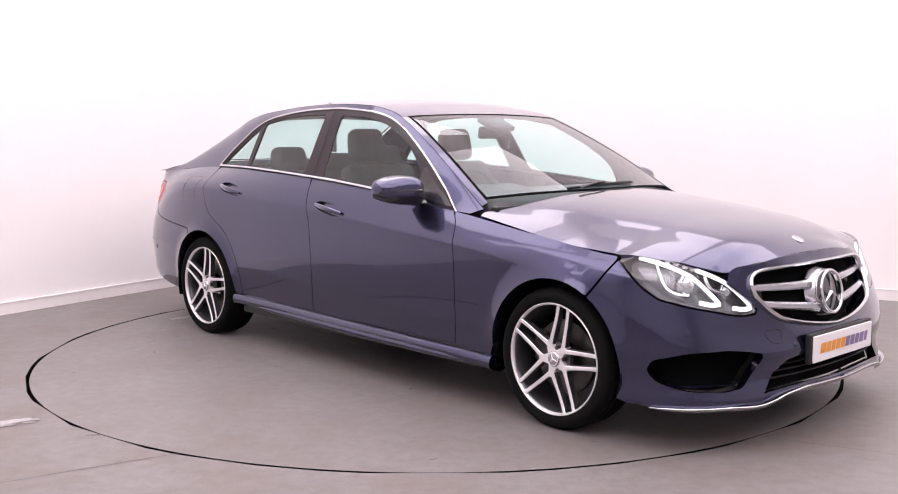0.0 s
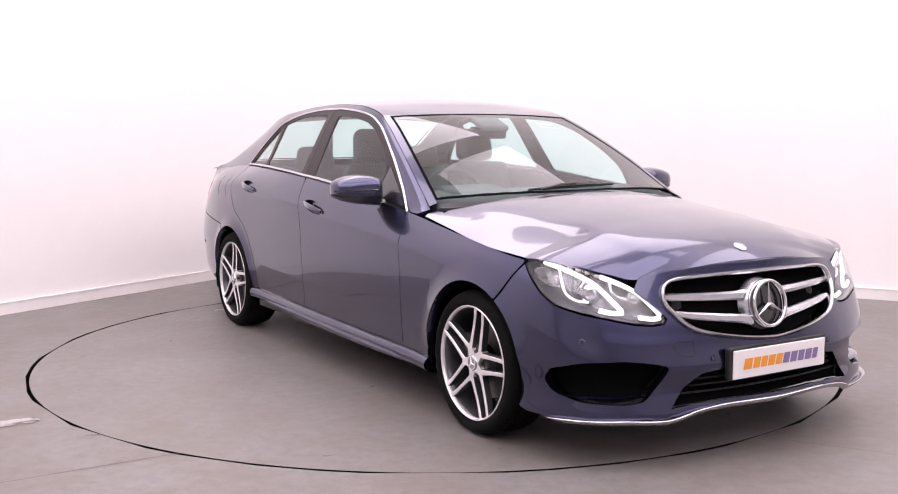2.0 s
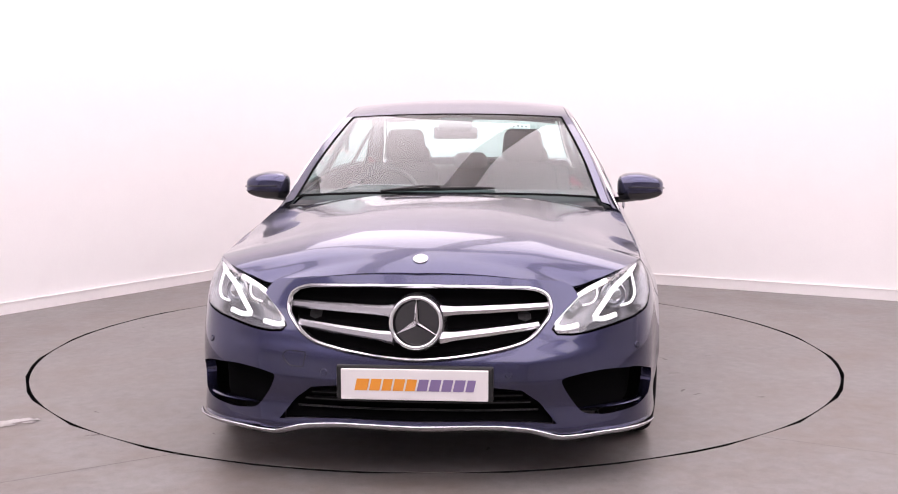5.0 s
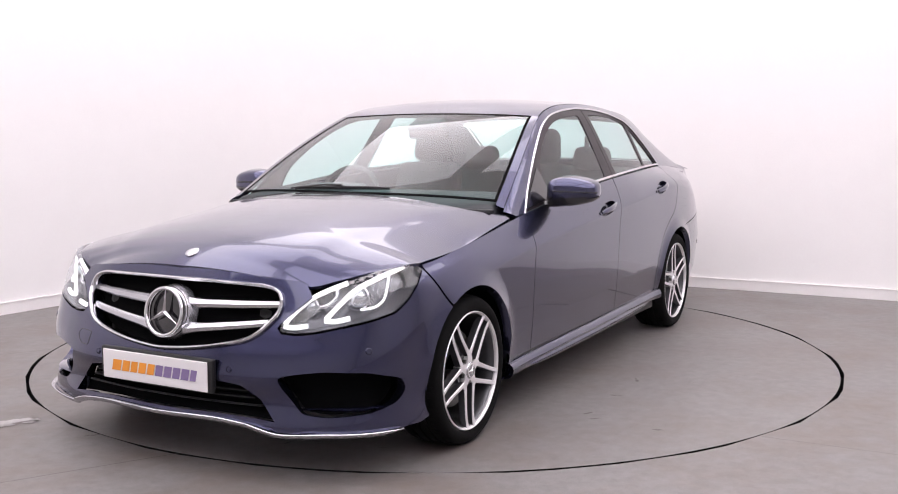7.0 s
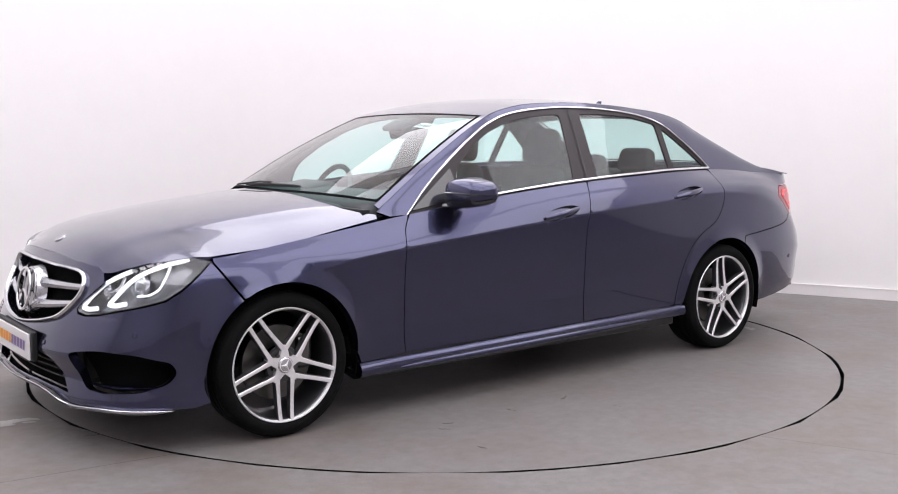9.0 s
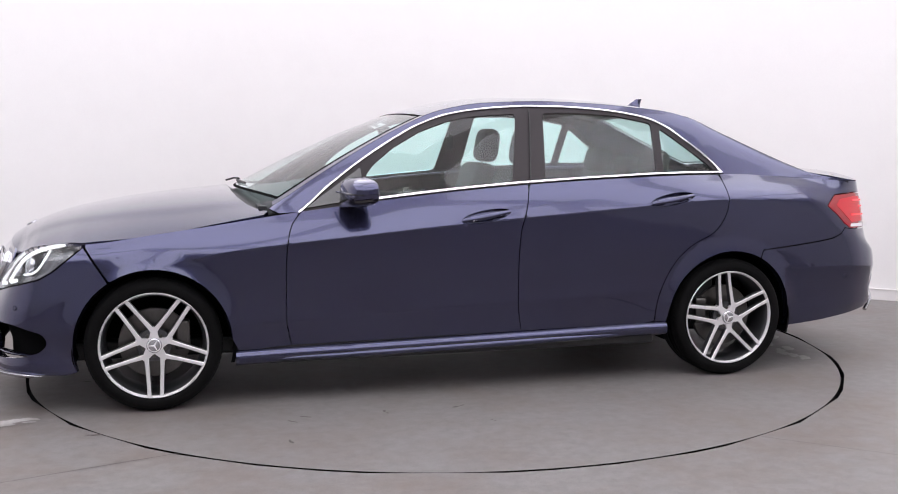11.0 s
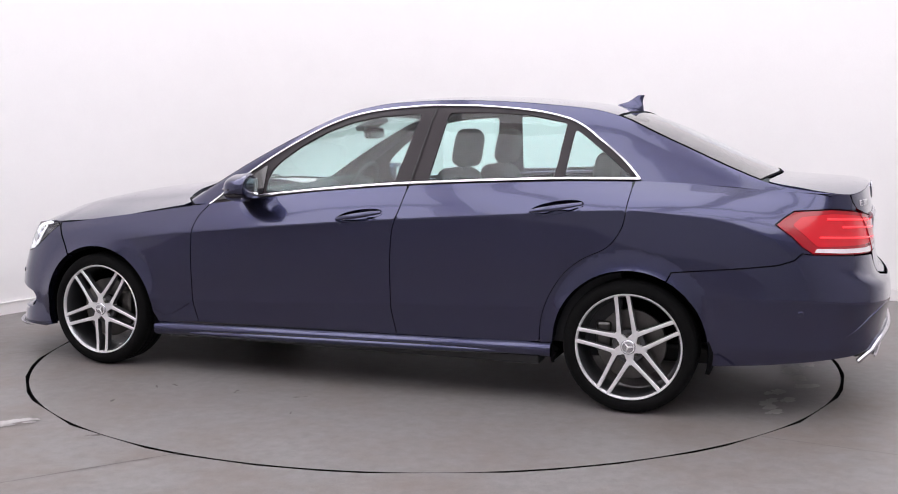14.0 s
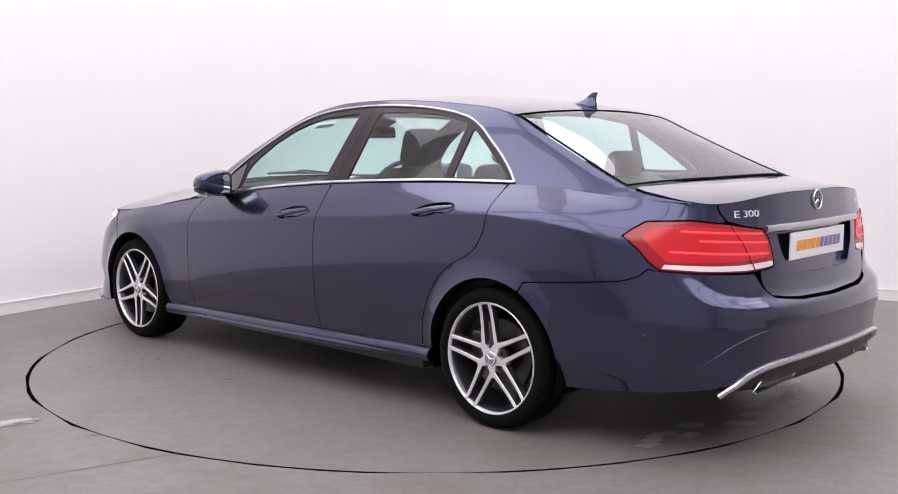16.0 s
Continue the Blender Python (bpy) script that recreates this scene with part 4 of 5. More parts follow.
    lip = [lid_edge(y) for y in (0, .1, .2, .3, .4, .48, .55, .61, .65)]
    half = [(x, y) for x, y, _, _ in lip + [lid_edge(.675), lid_edge(.695)]] + [(-2.25, .716), (-2.2, .722), (-2.08, .714), (-2.02, .692), (-2.012, .62), (-2.030, .4), (-2.045, .2), (-2.05, 0)]
    poly = half + [(x, -y) for x, y in half[::-1] if abs(y) > 1e-6]
    lid = panel("boot_lid", grow(poly, -GAP), deck, PAINT, CAR, du=.03, dv=.03, flange=.02)
    tg = grow(TAIL, .003)
    half = [(LENGTH, lip[0][2])] + [(s, z) for _, _, z, s in lip[1:]] + [(5.415, .965), (5.46, .932)] + tg[5:12] + [(5.64, .735), (5.645, .69), (5.665, .66), (5.70, .640), (5.78, .627), (5.863, .620), (LENGTH, .613)]
    recess = [(5.765, .885), (5.80, .80), (5.86, .715), (5.90, .700), (LENGTH, .700)]
    rec = symmetric_rear([(LENGTH, .888)] + recess)
    panel("boot_face", grow(symmetric_rear(half), -GAP), shell, PAINT, lid, holes=[rec], du=.03, dv=.018, flange=.03)
    panel("plate_recess", grow(rec, .01), off_shell(-.028), PAINT, lid, du=.04, dv=.04)
    # bright bar over the rear plate
    s = np.linspace(5.70, 2 * LENGTH - 5.70, 30)
    z = .893 + 0 * s
    bm = sweep(shell(s, z, .004), normal_of(shell, s, z), oval(.030, .022, 8))
    part("boot_bar", bm, SATIN, lid, "bright satin bar", True)

    # bumpers
    ah = grow(LAMP, .003)
    half = [(0, .222), (.256, .228), (.40, .217), (.455, .203), (.532, .180), (.706, .190), (.97, .187), (1.10, .186)] + [S(*p) for p in arch(AXLE, -18, 57, 12)] + [S(1.728, .752)]
    half += [ah[0]] + ah[:8:-1] + ah[8:5:-1] + [(.632, .690), (.615, .712), (.575, .728), (.528, .731), (.423, .741), (.235, .752), (0, .757)]
    mouth = symmetric([(0, .372), (.276, .368), (.381, .356), (.452, .305), (.512, .228), (.427, .238), (.256, .244), (0, .240)])
    intake = rounded([(1.00, .375), (.86, .410), (.703, .418), (.60, .408), (.520, .392), (.545, .345), (.580, .300), (.615, .258), (.709, .247), (.867, .258), (.985, .288), (1.025, .330)], .03)
    bumper = panel("front_bumper", grow(symmetric(half), -GAP), shell, PAINT, CAR, holes=[mouth, symmetric(GRILLE), intake, [(-s, z) for s, z in intake[::-1]]], du=.025, dv=.018, flange=.04)
    panel("lower_grille", grow(mouth, .01), off_shell(-.05), LINER, bumper, "black lower air intake", du=.05, dv=.03)
    for k, z in enumerate((.275, .305, .335)):
        s = np.linspace(-.45 + .03 * k, .45 - .03 * k, 24)
        part("intake_slat", sweep(shell(s, 0 * s + z, -.03), normal_of(shell, s, 0 * s + z), oval(.008, .03, 6)), BLACK_TRIM, bumper)
    for sg in (1, -1):
        pz = [(sg * s, z) for s, z in intake][::sg]
        panel("side_intake", grow(pz, .01), off_shell(-.085), LINER, bumper, "black side air intake", du=.04, dv=.03)
        s = np.linspace(.60, .95, 14) * sg
        part("intake_blade", sweep(shell(s, 0 * s + .272, -.025), normal_of(shell, s, 0 * s + .272), oval(.020, .05, 8), scale=np.sin(np.linspace(.25, 2.9, 14))), PAINT, bumper, smooth=True)
        # parking sensors and towing cover
        for s0, z0 in ((.862, .487), (.333, .412)):
            c, n = shell([sg * s0], [z0], .001)[0], Vector(normal_of(shell, [sg * s0], [z0])[0])
            bm = lathe([(.001, .002), (.008, .002), (.0085, -.001), (.0105, -.001), (.011, .0015), (.0125, 0), (.0125, -.004)], 20)
            bmesh.ops.transform(bm, verts=bm.verts, matrix=Matrix.Translation(c) @ Vector((0, 1, 0)).rotation_difference(n).to_matrix().to_4x4())
            part("parking_sensor", bm, PAINT, bumper, smooth=True)
    cover = rounded([(-.41, .478), (-.49, .480), (-.505, .46), (-.47, .428), (-.415, .425)], .012)
    p = np.array(dense(cover, .012))
    bm = sweep(shell(p[:, 0], p[:, 1], .0004), normal_of(shell, p[:, 0], p[:, 1]), oval(.003, .002, 6), closed=True)
    part("towing_cover", bm, GLOSS_BLACK, bumper)
    # bright lower lip
    lip = np.array(smooth_path([(0, .219), (.256, .224), (.40, .213), (.455, .199), (.532, .176), (.706, .186), (.90, .184), (1.0, .186)], 60))
    lip = np.vstack([lip[:0:-1] * (-1, 1), lip])
    bm = sweep(shell(lip[:, 0], lip[:, 1], .012), normal_of(shell, lip[:, 0], lip[:, 1] * 0 + .4) + np.array((0, 0, .75)), oval(.011, .032, 10), scale=np.clip((1.02 - np.abs(lip[:, 0])) / .1, .15, 1))
    part("chrome_lip", bm, SATIN, bumper, "chrome lower lip strip", True)
    # rear bumper
    half = [(LENGTH, .605), (5.863, .612), (5.70, .632), (5.645, .675), (5.60, .730)] + grow(TAIL, .003)[12:14] + [(5.10, .750), S(-2.14, .7205), S(-2.075, .6985), S(-1.94, .6825), S(-1.774, .6665), S(-1.632, .6535)]
    half += [S(*p) for p in arch(REAR, 118.4, 191, 14)] + [S(-1.80, .238), S(-1.9, .243), S(-2.05, .254), S(-2.2, .271), S(-2.38, .297), (5.47, .325), (5.56, .360), (5.65, .372), (LENGTH, .380)]
    rb = panel("rear_bumper", grow(symmetric_rear(half), -GAP), shell, PAINT, CAR, du=.03, dv=.018, flange=.03)
    half = [(LENGTH, .385), (5.65, .378), (5.56, .364), (5.47, .330), (5.40, .290), (5.55, .285), (LENGTH, .285)]
    panel("rear_diffuser", symmetric_rear(half), off_shell(-.018), BLACK_TRIM, rb, "black rear valance", du=.04, dv=.03)
    tr = np.array(smooth_path([(5.40, .272), (5.46, .318), (5.53, .356), (5.63, .376), (5.80, .384), (LENGTH, .387)], 40))
    tr = np.vstack([tr, (tr[:-1] * (-1, 1) + (2 * LENGTH, 0))[::-1]])
    bm = sweep(shell(tr[:, 0], tr[:, 1], .006), normal_of(shell, tr[:, 0], tr[:, 1]), oval(.024, .022, 8))
    part("rear_trim", bm, SATIN, rb, "satin silver lower trim", True)
    for sg in (1, -1):
        # flat exhaust finisher, slanting down to its outer end
        bm = bmesh.new()
        loop = [(-.14, .000), (-.12, -.022), (.08, -.052), (.135, -.058), (.15, -.048), (.10, -.004), (.03, .026), (-.11, .030)]
        ringv = []
        for dx, f in ((.022, 1.0), (.018, .95), (.026, .86), (.06, .80)):
            ringv.append([bm.verts.new((float(shell([s_rear(.42 + a, .37)], [.37])[0, 0]) + dx, (.42 + a * f) * sg, .325 + b * f)) for a, b in loop])
        for a, b in zip(ringv, ringv[1:]):
            for i in range(8):
                bm.faces.new((a[i], a[(i + 1) % 8], b[(i + 1) % 8], b[i]))
        inner = [v.co.copy() for v in ringv[-1]]
        tip = part("exhaust_tip", bm, SATIN, rb, "flat chrome exhaust finisher", True)
        # flat black sheet across the finisher, put in for the shade inside it
        bm = bmesh.new()
        bm.faces.new([bm.verts.new(q) for q in inner])
        part("exhaust_shade", bm, LINER, tip, "black sheet standing for the shade inside the exhaust finisher")
        c, n = shell([5.10 if sg > 0 else 2 * LENGTH - 5.10], [.49], .001)[0], Vector(normal_of(shell, [5.10 if sg > 0 else 2 * LENGTH - 5.10], [.49])[0])
        bm = lathe([(.001, .002), (.008, .002), (.0085, -.001), (.0105, -.001), (.011, .0015), (.0125, 0), (.0125, -.004)], 20)
        bmesh.ops.transform(bm, verts=bm.verts, matrix=Matrix.Translation(c) @ Vector((0, 1, 0)).rotation_difference(n).to_matrix().to_4x4())
        part("parking_sensor", bm, PAINT, rb, smooth=True)
        # swept crease that frames the bumper's corner
        q = np.array(smooth_path([(5.27, .368), (5.36, .415), (5.45, .470), (5.56, .510), (5.68, .527)], 24))
        if sg < 0:
            q = q * (-1, 1) + (2 * LENGTH, 0)
        bm = sweep(shell(q[:, 0], q[:, 1], -.002), normal_of(shell, q[:, 0], q[:, 1]), oval(.016, .012, 8), scale=np.sin(np.linspace(.1, 3.04, 24)))
        part("bumper_crease", bm, PAINT, rb, smooth=True)


# window outlines on the cabin flank: x, z
DLO = smooth_path([(.768, .893), (.755, .902), (.626, 1.010), (.462, 1.128), (.295, 1.230), (.155, 1.303), (.013, 1.352), (-.131, 1.378), (-.275, 1.391), (-.419, 1.398), (-.563, 1.397),
                   (-.706, 1.391), (-.849, 1.379), (-.991, 1.359), (-1.104, 1.331), (-1.186, 1.291), (-1.267, 1.231), (-1.349, 1.168), (-1.416, 1.106), (-1.462, 1.054)], 90)
DLO_FULL = [tuple(q) for q in DLO] + [(x, float(pchip(BELT[:, 0], BELT[:, 2], np.array([x]))[0]) + .002) for x in np.linspace(-1.45, .76, 40)]
GLASS_F = rounded([(.447, .960), (.441, 1.058), (.402, 1.108), (.293, 1.193), (.153, 1.270), (.011, 1.320), (-.132, 1.345), (-.356, 1.360), (-.281, 1.020)], .03)
GLASS_R = rounded([(-.499, 1.362), (-.705, 1.362), (-.905, 1.350), (-1.098, 1.312), (-1.070, 1.058), (-.455, 1.036)], .02)
GLASS_Q = rounded([(-1.140, 1.286), (-1.211, 1.236), (-1.320, 1.152), (-1.425, 1.063), (-1.115, 1.060)], .02)
build_panels()



# ---- wheels ----
def build_wheel():
    """One wheel about the y axis, outer face at y = 0, a spoke pair pointing along +x."""
    prof = [(.2325, -.018), (.2325, -.010), (.2345, -.007), (.2360, -.006), (.2375, -.002), (.2405, -.001), (.2430, -.004), (.2430, -.012)]
    wheel = part("wheel", lathe(prof, 96), ALLOY, CAR, "silver alloy wheel with five twin spokes", True)
    part("barrel", lathe([(.2415, -.012), (.2335, -.016), (.2285, -.024), (.221, -.05), (.214, -.11), (.218, -.18), (.236, -.205), (.240, -.21)], 72), ALLOY_DARK, wheel, "dark grey wheel barrel", True)
    tyre = [(.2370, -.014), (.2420, -.008), (.2455, -.004), (.256, .002), (.273, .004), (.290, -.003), (.299, -.016), (.3035, -.034), (.3045, -.040), (.3055, -.060), (.2995, -.062), (.2995, -.070), (.306, -.072),
            (.306, -.100), (.299, -.102), (.299, -.112), (.306, -.114), (.306, -.142), (.2995, -.144), (.2995, -.152), (.3055, -.154), (.3045, -.178), (.299, -.200), (.285, -.216), (.257, -.219), (.2370, -.205)]
    bm = lathe(tyre, 120)
    t = part("tyre", bm, RUBBER, wheel, "black low-profile tyre", True)
    # shoulder blocks of the tread
    v, f = [], []
    for k in range(84):
        a0, a1 = 2 * math.pi * k / 84, 2 * math.pi * (k + .68) / 84
        for r, y, lean in ((.2985, -.014, 0), (.3062, -.033, .008), (.3070, -.056, .016), (.296, -.056, .016), (.290, -.020, 0)):
            v += [(r * math.cos(a + lean), y, r * math.sin(a + lean)) for a in (a0, a1)]
        b = k * 10
        f += [(b, b + 1, b + 3, b + 2), (b + 2, b + 3, b + 5, b + 4), (b + 4, b + 5, b + 7, b + 6), (b, b + 2, b + 4, b + 6, b + 8), (b + 9, b + 7, b + 5, b + 3, b + 1)]
    bm = bmesh.new()
    vs = [bm.verts.new(q) for q in v]
    for q in f:
        bm.faces.new([vs[i] for i in q])
    part("tread", bm, RUBBER, wheel)["kind"] = "stuff"
    for k in range(5):
        turn = Matrix.Rotation(radians(-72 * k), 4, "Y")
        bm = bmesh.new()
        for sg in (-1, 1):
            # one bar: hub end, waist, rim end as (radius, sideways centre, half width, front y)
            st = [(.052, .0355, .0120, -.013), (.075, .0345, .0105, -.012), (.105, .0328, .0092, -.012), (.150, .0305, .0086, -.012), (.195, .0285, .0086, -.010), (.226, .0272, .0092, -.006), (.2365, .0270, .0100, -.004)]
            rings = []
            for r, c, h, f in st:
                d = .030 if r < .2 else .022
                loop = [(c * sg - h, f - .003), (c * sg - h + .003, f), (c * sg + h - .003, f), (c * sg + h, f - .003), (c * sg + h + .002, f - d), (c * sg - h - .002, f - d)]
                rings.append([bm.verts.new((r, b, a)) for a, b in loop])
            for p, q in zip(rings, rings[1:]):
                for i in range(6):
                    bm.faces.new((p[i], p[(i + 1) % 6], q[(i + 1) % 6], q[i]))
            bm.faces.new(rings[0]), bm.faces.new(rings[-1][::-1])
        bmesh.ops.recalc_face_normals(bm, faces=bm.faces)
        for f in bm.faces:
            f.material_index = 0 if f.normal.y > .55 else 1
        bmesh.ops.transform(bm, verts=bm.verts, matrix=turn)
        part("spoke", bm, [ALLOY, ALLOY_DARK], wheel, "machined twin spoke with dark flanks")
        # bolt in its pocket
        a = radians(72 * k)
        bm = lathe([(.001, -.016), (.0075, -.016), (.0085, -.018), (.0085, -.035)], 12)
        bmesh.ops.translate(bm, verts=bm.verts, vec=(.050 * math.cos(a), 0, .050 * math.sin(a)))
        part("bolt", bm, STEEL, wheel, smooth=True)
    # hub face: a five-lobed plate
    bm = bmesh.new()
    front, back = [], []
    for i in range(100):
        a = 2 * math.pi * i / 100
        lobe = .5 + .5 * math.cos(5 * a)
        r = .086 - .046 * lobe ** .6
        front.append(bm.verts.new((r * math.cos(a), -.0125, r * math.sin(a)))), back.append(bm.verts.new((r * math.cos(a), -.045, r * math.sin(a))))
    bm.faces.new(front)
    for i in range(100):
        bm.faces.new((front[i], front[(i + 1) % 100], back[(i + 1) % 100], back[i]))
    part("hub", bm, ALLOY, wheel)
    part("hub_back", lathe([(.001, -.032), (.075, -.032), (.080, -.045)], 40), ALLOY_DARK, wheel)
    cap = part("hub_cap", lathe([(.001, -.004), (.026, -.004), (.031, -.0055), (.034, -.009), (.035, -.014)], 40), SATIN, wheel, "round silver hub cap", True)
    bm = lathe([(.026, -.0035), (.028, -.0028), (.030, -.0035), (.028, -.0048)], 32, closed=True)
    for a in (90, 210, 330):
        m = Matrix.Rotation(radians(-a), 4, "Y")
        g = bmesh.ops.create_cone(bm, segments=4, radius1=.005, radius2=.0008, depth=.026, matrix=m @ Matrix.Translation((.013, -.004, 0)) @ Matrix.Rotation(radians(90), 4, "Y"))
    part("emblem", bm, ALLOY, cap)
    part("brake_disc", lathe([(.07, -.088), (.158, -.088), (.160, -.090), (.160, -.112), (.158, -.114), (.07, -.114)], 64), STEEL, wheel, "steel brake disc", True)
    return wheel


def build_wheels():
    w = build_wheel()

    def at(x, y, spin, right):
        m = Matrix.Translation((x, y, WHEEL_Z)) @ Matrix.Rotation(radians(180 if right else 0), 4, "Z")
        return m @ Matrix.Rotation(radians(-spin), 4, "Y")
    w.matrix_basis = at(AXLE, .914, -90, False)
    for x, y, spin, right in ((REAR, .914, 82, False), (AXLE, -.914, 103, True), (REAR, -.914, 100, True)):
        copy_thing(w, at(x, y, spin, right))
    for sx, ax in ((1, AXLE), (-1, REAR)):
        for sy in (1, -1):
            # felt arch lining and brake caliper
            bm = bmesh.new()
            ys = (.90, .885, .62, .50)
            rows = []
            for y, r in zip(ys, (.353, .372, .372, .372)):
                rows.append([bm.verts.new((ax + r * math.cos(a), y * sy, max(WHEEL_Z + r * math.sin(a), .2))) for a in np.linspace(radians(-16), radians(196), 30)])
            for p, q in zip(rows, rows[1:]):
                for i in range(29):
                    bm.faces.new((p[i], p[i + 1], q[i + 1], q[i]))
            bm.faces.new(rows[-1])
            part("arch_lining", bm, LINER, CAR, "dark felt wheel arch lining")
            bm = box(bmesh.new(), (ax - sx * .125, (.914 - .10) * sy, WHEEL_Z + .03), (.07, .07, .14), .014)
            part("brake_caliper", bm, STEEL, CAR, "grey brake caliper")


# ---- under the skin ----
def build_underbody():
    bm = bmesh.new()
    box(bm, (.0, 0, .225), (3.75, 1.16, .09), .02)
    box(bm, (0, 0, .235), (2.05, 1.66, .07), .02)
    part("underbody", bm, BLACK_TRIM, CAR, "black plastic underbody")
    part("engine_bay", box(bmesh.new(), (1.48, 0, .47), (1.06, .96, .42), .03), BLACK_TRIM, CAR, "dark engine bay")
    part("front_carrier", box(bmesh.new(), (2.0, 0, .42), (.20, .84, .40), .03), BLACK_TRIM, CAR, "dark bumper carrier")
    part("boot_tub", box(bmesh.new(), (-1.95, 0, .65), (.80, 1.0, .58), .03), BLACK_TRIM, CAR, "dark boot lining")
    part("rear_carrier", box(bmesh.new(), (-2.25, 0, .47), (.35, 1.30, .26), .03), BLACK_TRIM, CAR, "dark bumper carrier")
    for sg in (1, -1):
        part("sill_core", box(bmesh.new(), (0, .83 * sg, .24), (2.06, .12, .10), .01), BLACK_TRIM, CAR)
        part("wing_core", box(bmesh.new(), (.97, .70 * sg, .55), (.20, .26, .55), .02), BLACK_TRIM, CAR)
        part("rear_core", box(bmesh.new(), (-2.02, .66 * sg, .58), (.30, .26, .55), .02), BLACK_TRIM, CAR)


# ---- cabin ----
def soft_block(c, size, tilt=0.0, r=.05, taper=1.0, seg=3):
    bm = bmesh.new()
    bmesh.ops.create_cube(bm, size=1, matrix=Matrix.Diagonal((*size, 1)))
    bmesh.ops.bevel(bm, geom=list(bm.edges), offset=r, segments=seg, affect="EDGES", profile=.5)
    for v in bm.verts:
        f = 1 + (taper - 1) * (v.co.z / size[2] + .5)
        v.co.y *= f
    bmesh.ops.transform(bm, verts=bm.verts, matrix=Matrix.Translation(c) @ Matrix.Rotation(radians(tilt), 4, "Y"))
    return bm


def build_cabin():
    for sg in (1, -1):
        seat = part("front_seat", soft_block((-.05, .36 * sg, .50), (.52, .50, .16), -6, .05), LEATHER, CAR, "black leather front seat", True)
        part("backrest", soft_block((-.38, .36 * sg, .79), (.15, .49, .60), -17, .06, .82), LEATHER, seat, smooth=True)
        part("headrest", soft_block((-.50, .36 * sg, 1.185), (.11, .26, .20), -10, .05, .86), LEATHER, seat, smooth=True)
        for k in (-.05, .05):
            part("headrest_post", sweep([(-.465, .36 * sg + k, 1.0), (-.495, .36 * sg + k, 1.12)], [(1, 0, 0)] * 2, oval(.012, .012, 8)), CHROME, seat)
        part("belt_guide", soft_block((-.36, .70 * sg, 1.20), (.03, .02, .09), 0, .008), DASH, CAR)
        part("door_card", box(bmesh.new(), (-.38, .80 * sg, .59), (2.04, .03, .60), .01), LEATHER, CAR, "dark inner door lining")
        part("rear_headrest", soft_block((-1.24, .40 * sg, 1.095), (.10, .27, .15), -12, .045, .86), LEATHER, CAR, "black leather rear headrest", True)
    part("rear_headrest", soft_block((-1.26, 0, 1.07), (.09, .24, .11), -12, .04, .86), LEATHER, CAR, "black leather rear headrest", True)
    bench = part("rear_bench", soft_block((-.95, 0, .50), (.50, 1.36, .18), -5, .06), LEATHER, CAR, "black leather rear bench", True)
    part("backrest", soft_block((-1.22, 0, .77), (.16, 1.36, .56), -22, .06), LEATHER, bench, smooth=True)
    part("parcel_shelf", box(bmesh.new(), (-1.66, 0, .99), (.66, 1.30, .03), .01), DASH, CAR, "dark parcel shelf")
    part("cabin_floor", box(bmesh.new(), (-.2, 0, .33), (2.4, 1.60, .03), .005), LEATHER, CAR)
    part("bulkhead", box(bmesh.new(), (.93, 0, .62), (.04, 1.50, .60), .005), LEATHER, CAR)
    dash = part("dashboard", soft_block((.72, 0, .86), (.44, 1.50, .20), 6, .06), DASH, CAR, "dark grey dashboard", True)
    part("instrument_hood", soft_block((.60, -.36, .955), (.20, .36, .07), 8, .03), DASH, dash, smooth=True)
    part("centre_console", soft_block((.30, 0, .56), (.80, .24, .36), -10, .04), DASH, dash, smooth=True)
    # steering wheel, on the car's right
    ring = [(.455 - .075 * math.sin(a), -.36 + .185 * math.cos(a), .905 + .168 * math.sin(a)) for a in np.linspace(0, 2 * math.pi, 41)[:-1]]
    nrm = [Vector((-.92, 0, -.40))] * 40
    sw = part("steering_wheel", sweep(ring, [tuple(v) for v in nrm], oval(.030, .030, 8), closed=True), LEATHER, CAR, "black leather steering wheel", True)
    part("steering_hub", soft_block((.465, -.36, .895), (.05, .18, .13), -24, .024), DASH, sw, smooth=True)
    part("spoke", soft_block((.46, -.36, .895), (.02, .34, .035), -24, .008), SATIN, sw)
    # mirror, sensor pod and sticker behind the windscreen
    part("inside_mirror", soft_block((.20, 0, 1.262), (.03, .24, .068), 10, .014), GLOSS_BLACK, CAR, "black inside mirror", True)
    pod = top(np.array([.235]), np.array([0.0]))[0]
    part("sensor_pod", soft_block((pod[0] - .02, 0, pod[2] - .030), (.14, .18, .03), 24, .012), DASH, CAR, "grey camera pod behind the glass", True)
    c = top(np.array([.30]), np.array([.34]))[0]
    n = normal_of(top, [.30], [.34])[0]
    q = Vector((0, 0, 1)).rotation_difference(Vector(n)).to_matrix().to_4x4()
    bm = box(bmesh.new(), (0, 0, 0), (.060, .125, .001), turn=None)
    bmesh.ops.transform(bm, verts=bm.verts, matrix=Matrix.Translation(c - n * .005) @ q)
    st = part("sticker", bm, PLATE, CAR, "small white sticker inside the windscreen")
    for k in range(5):
        bm = box(bmesh.new(), (.004 + .004 * (k % 2), -.045 + .022 * k, .0012), (.024, .012, .0006))
        bmesh.ops.transform(bm, verts=bm.verts, matrix=Matrix.Translation(c - n * .005) @ q)
        part("sticker_print", bm, DASH, st)
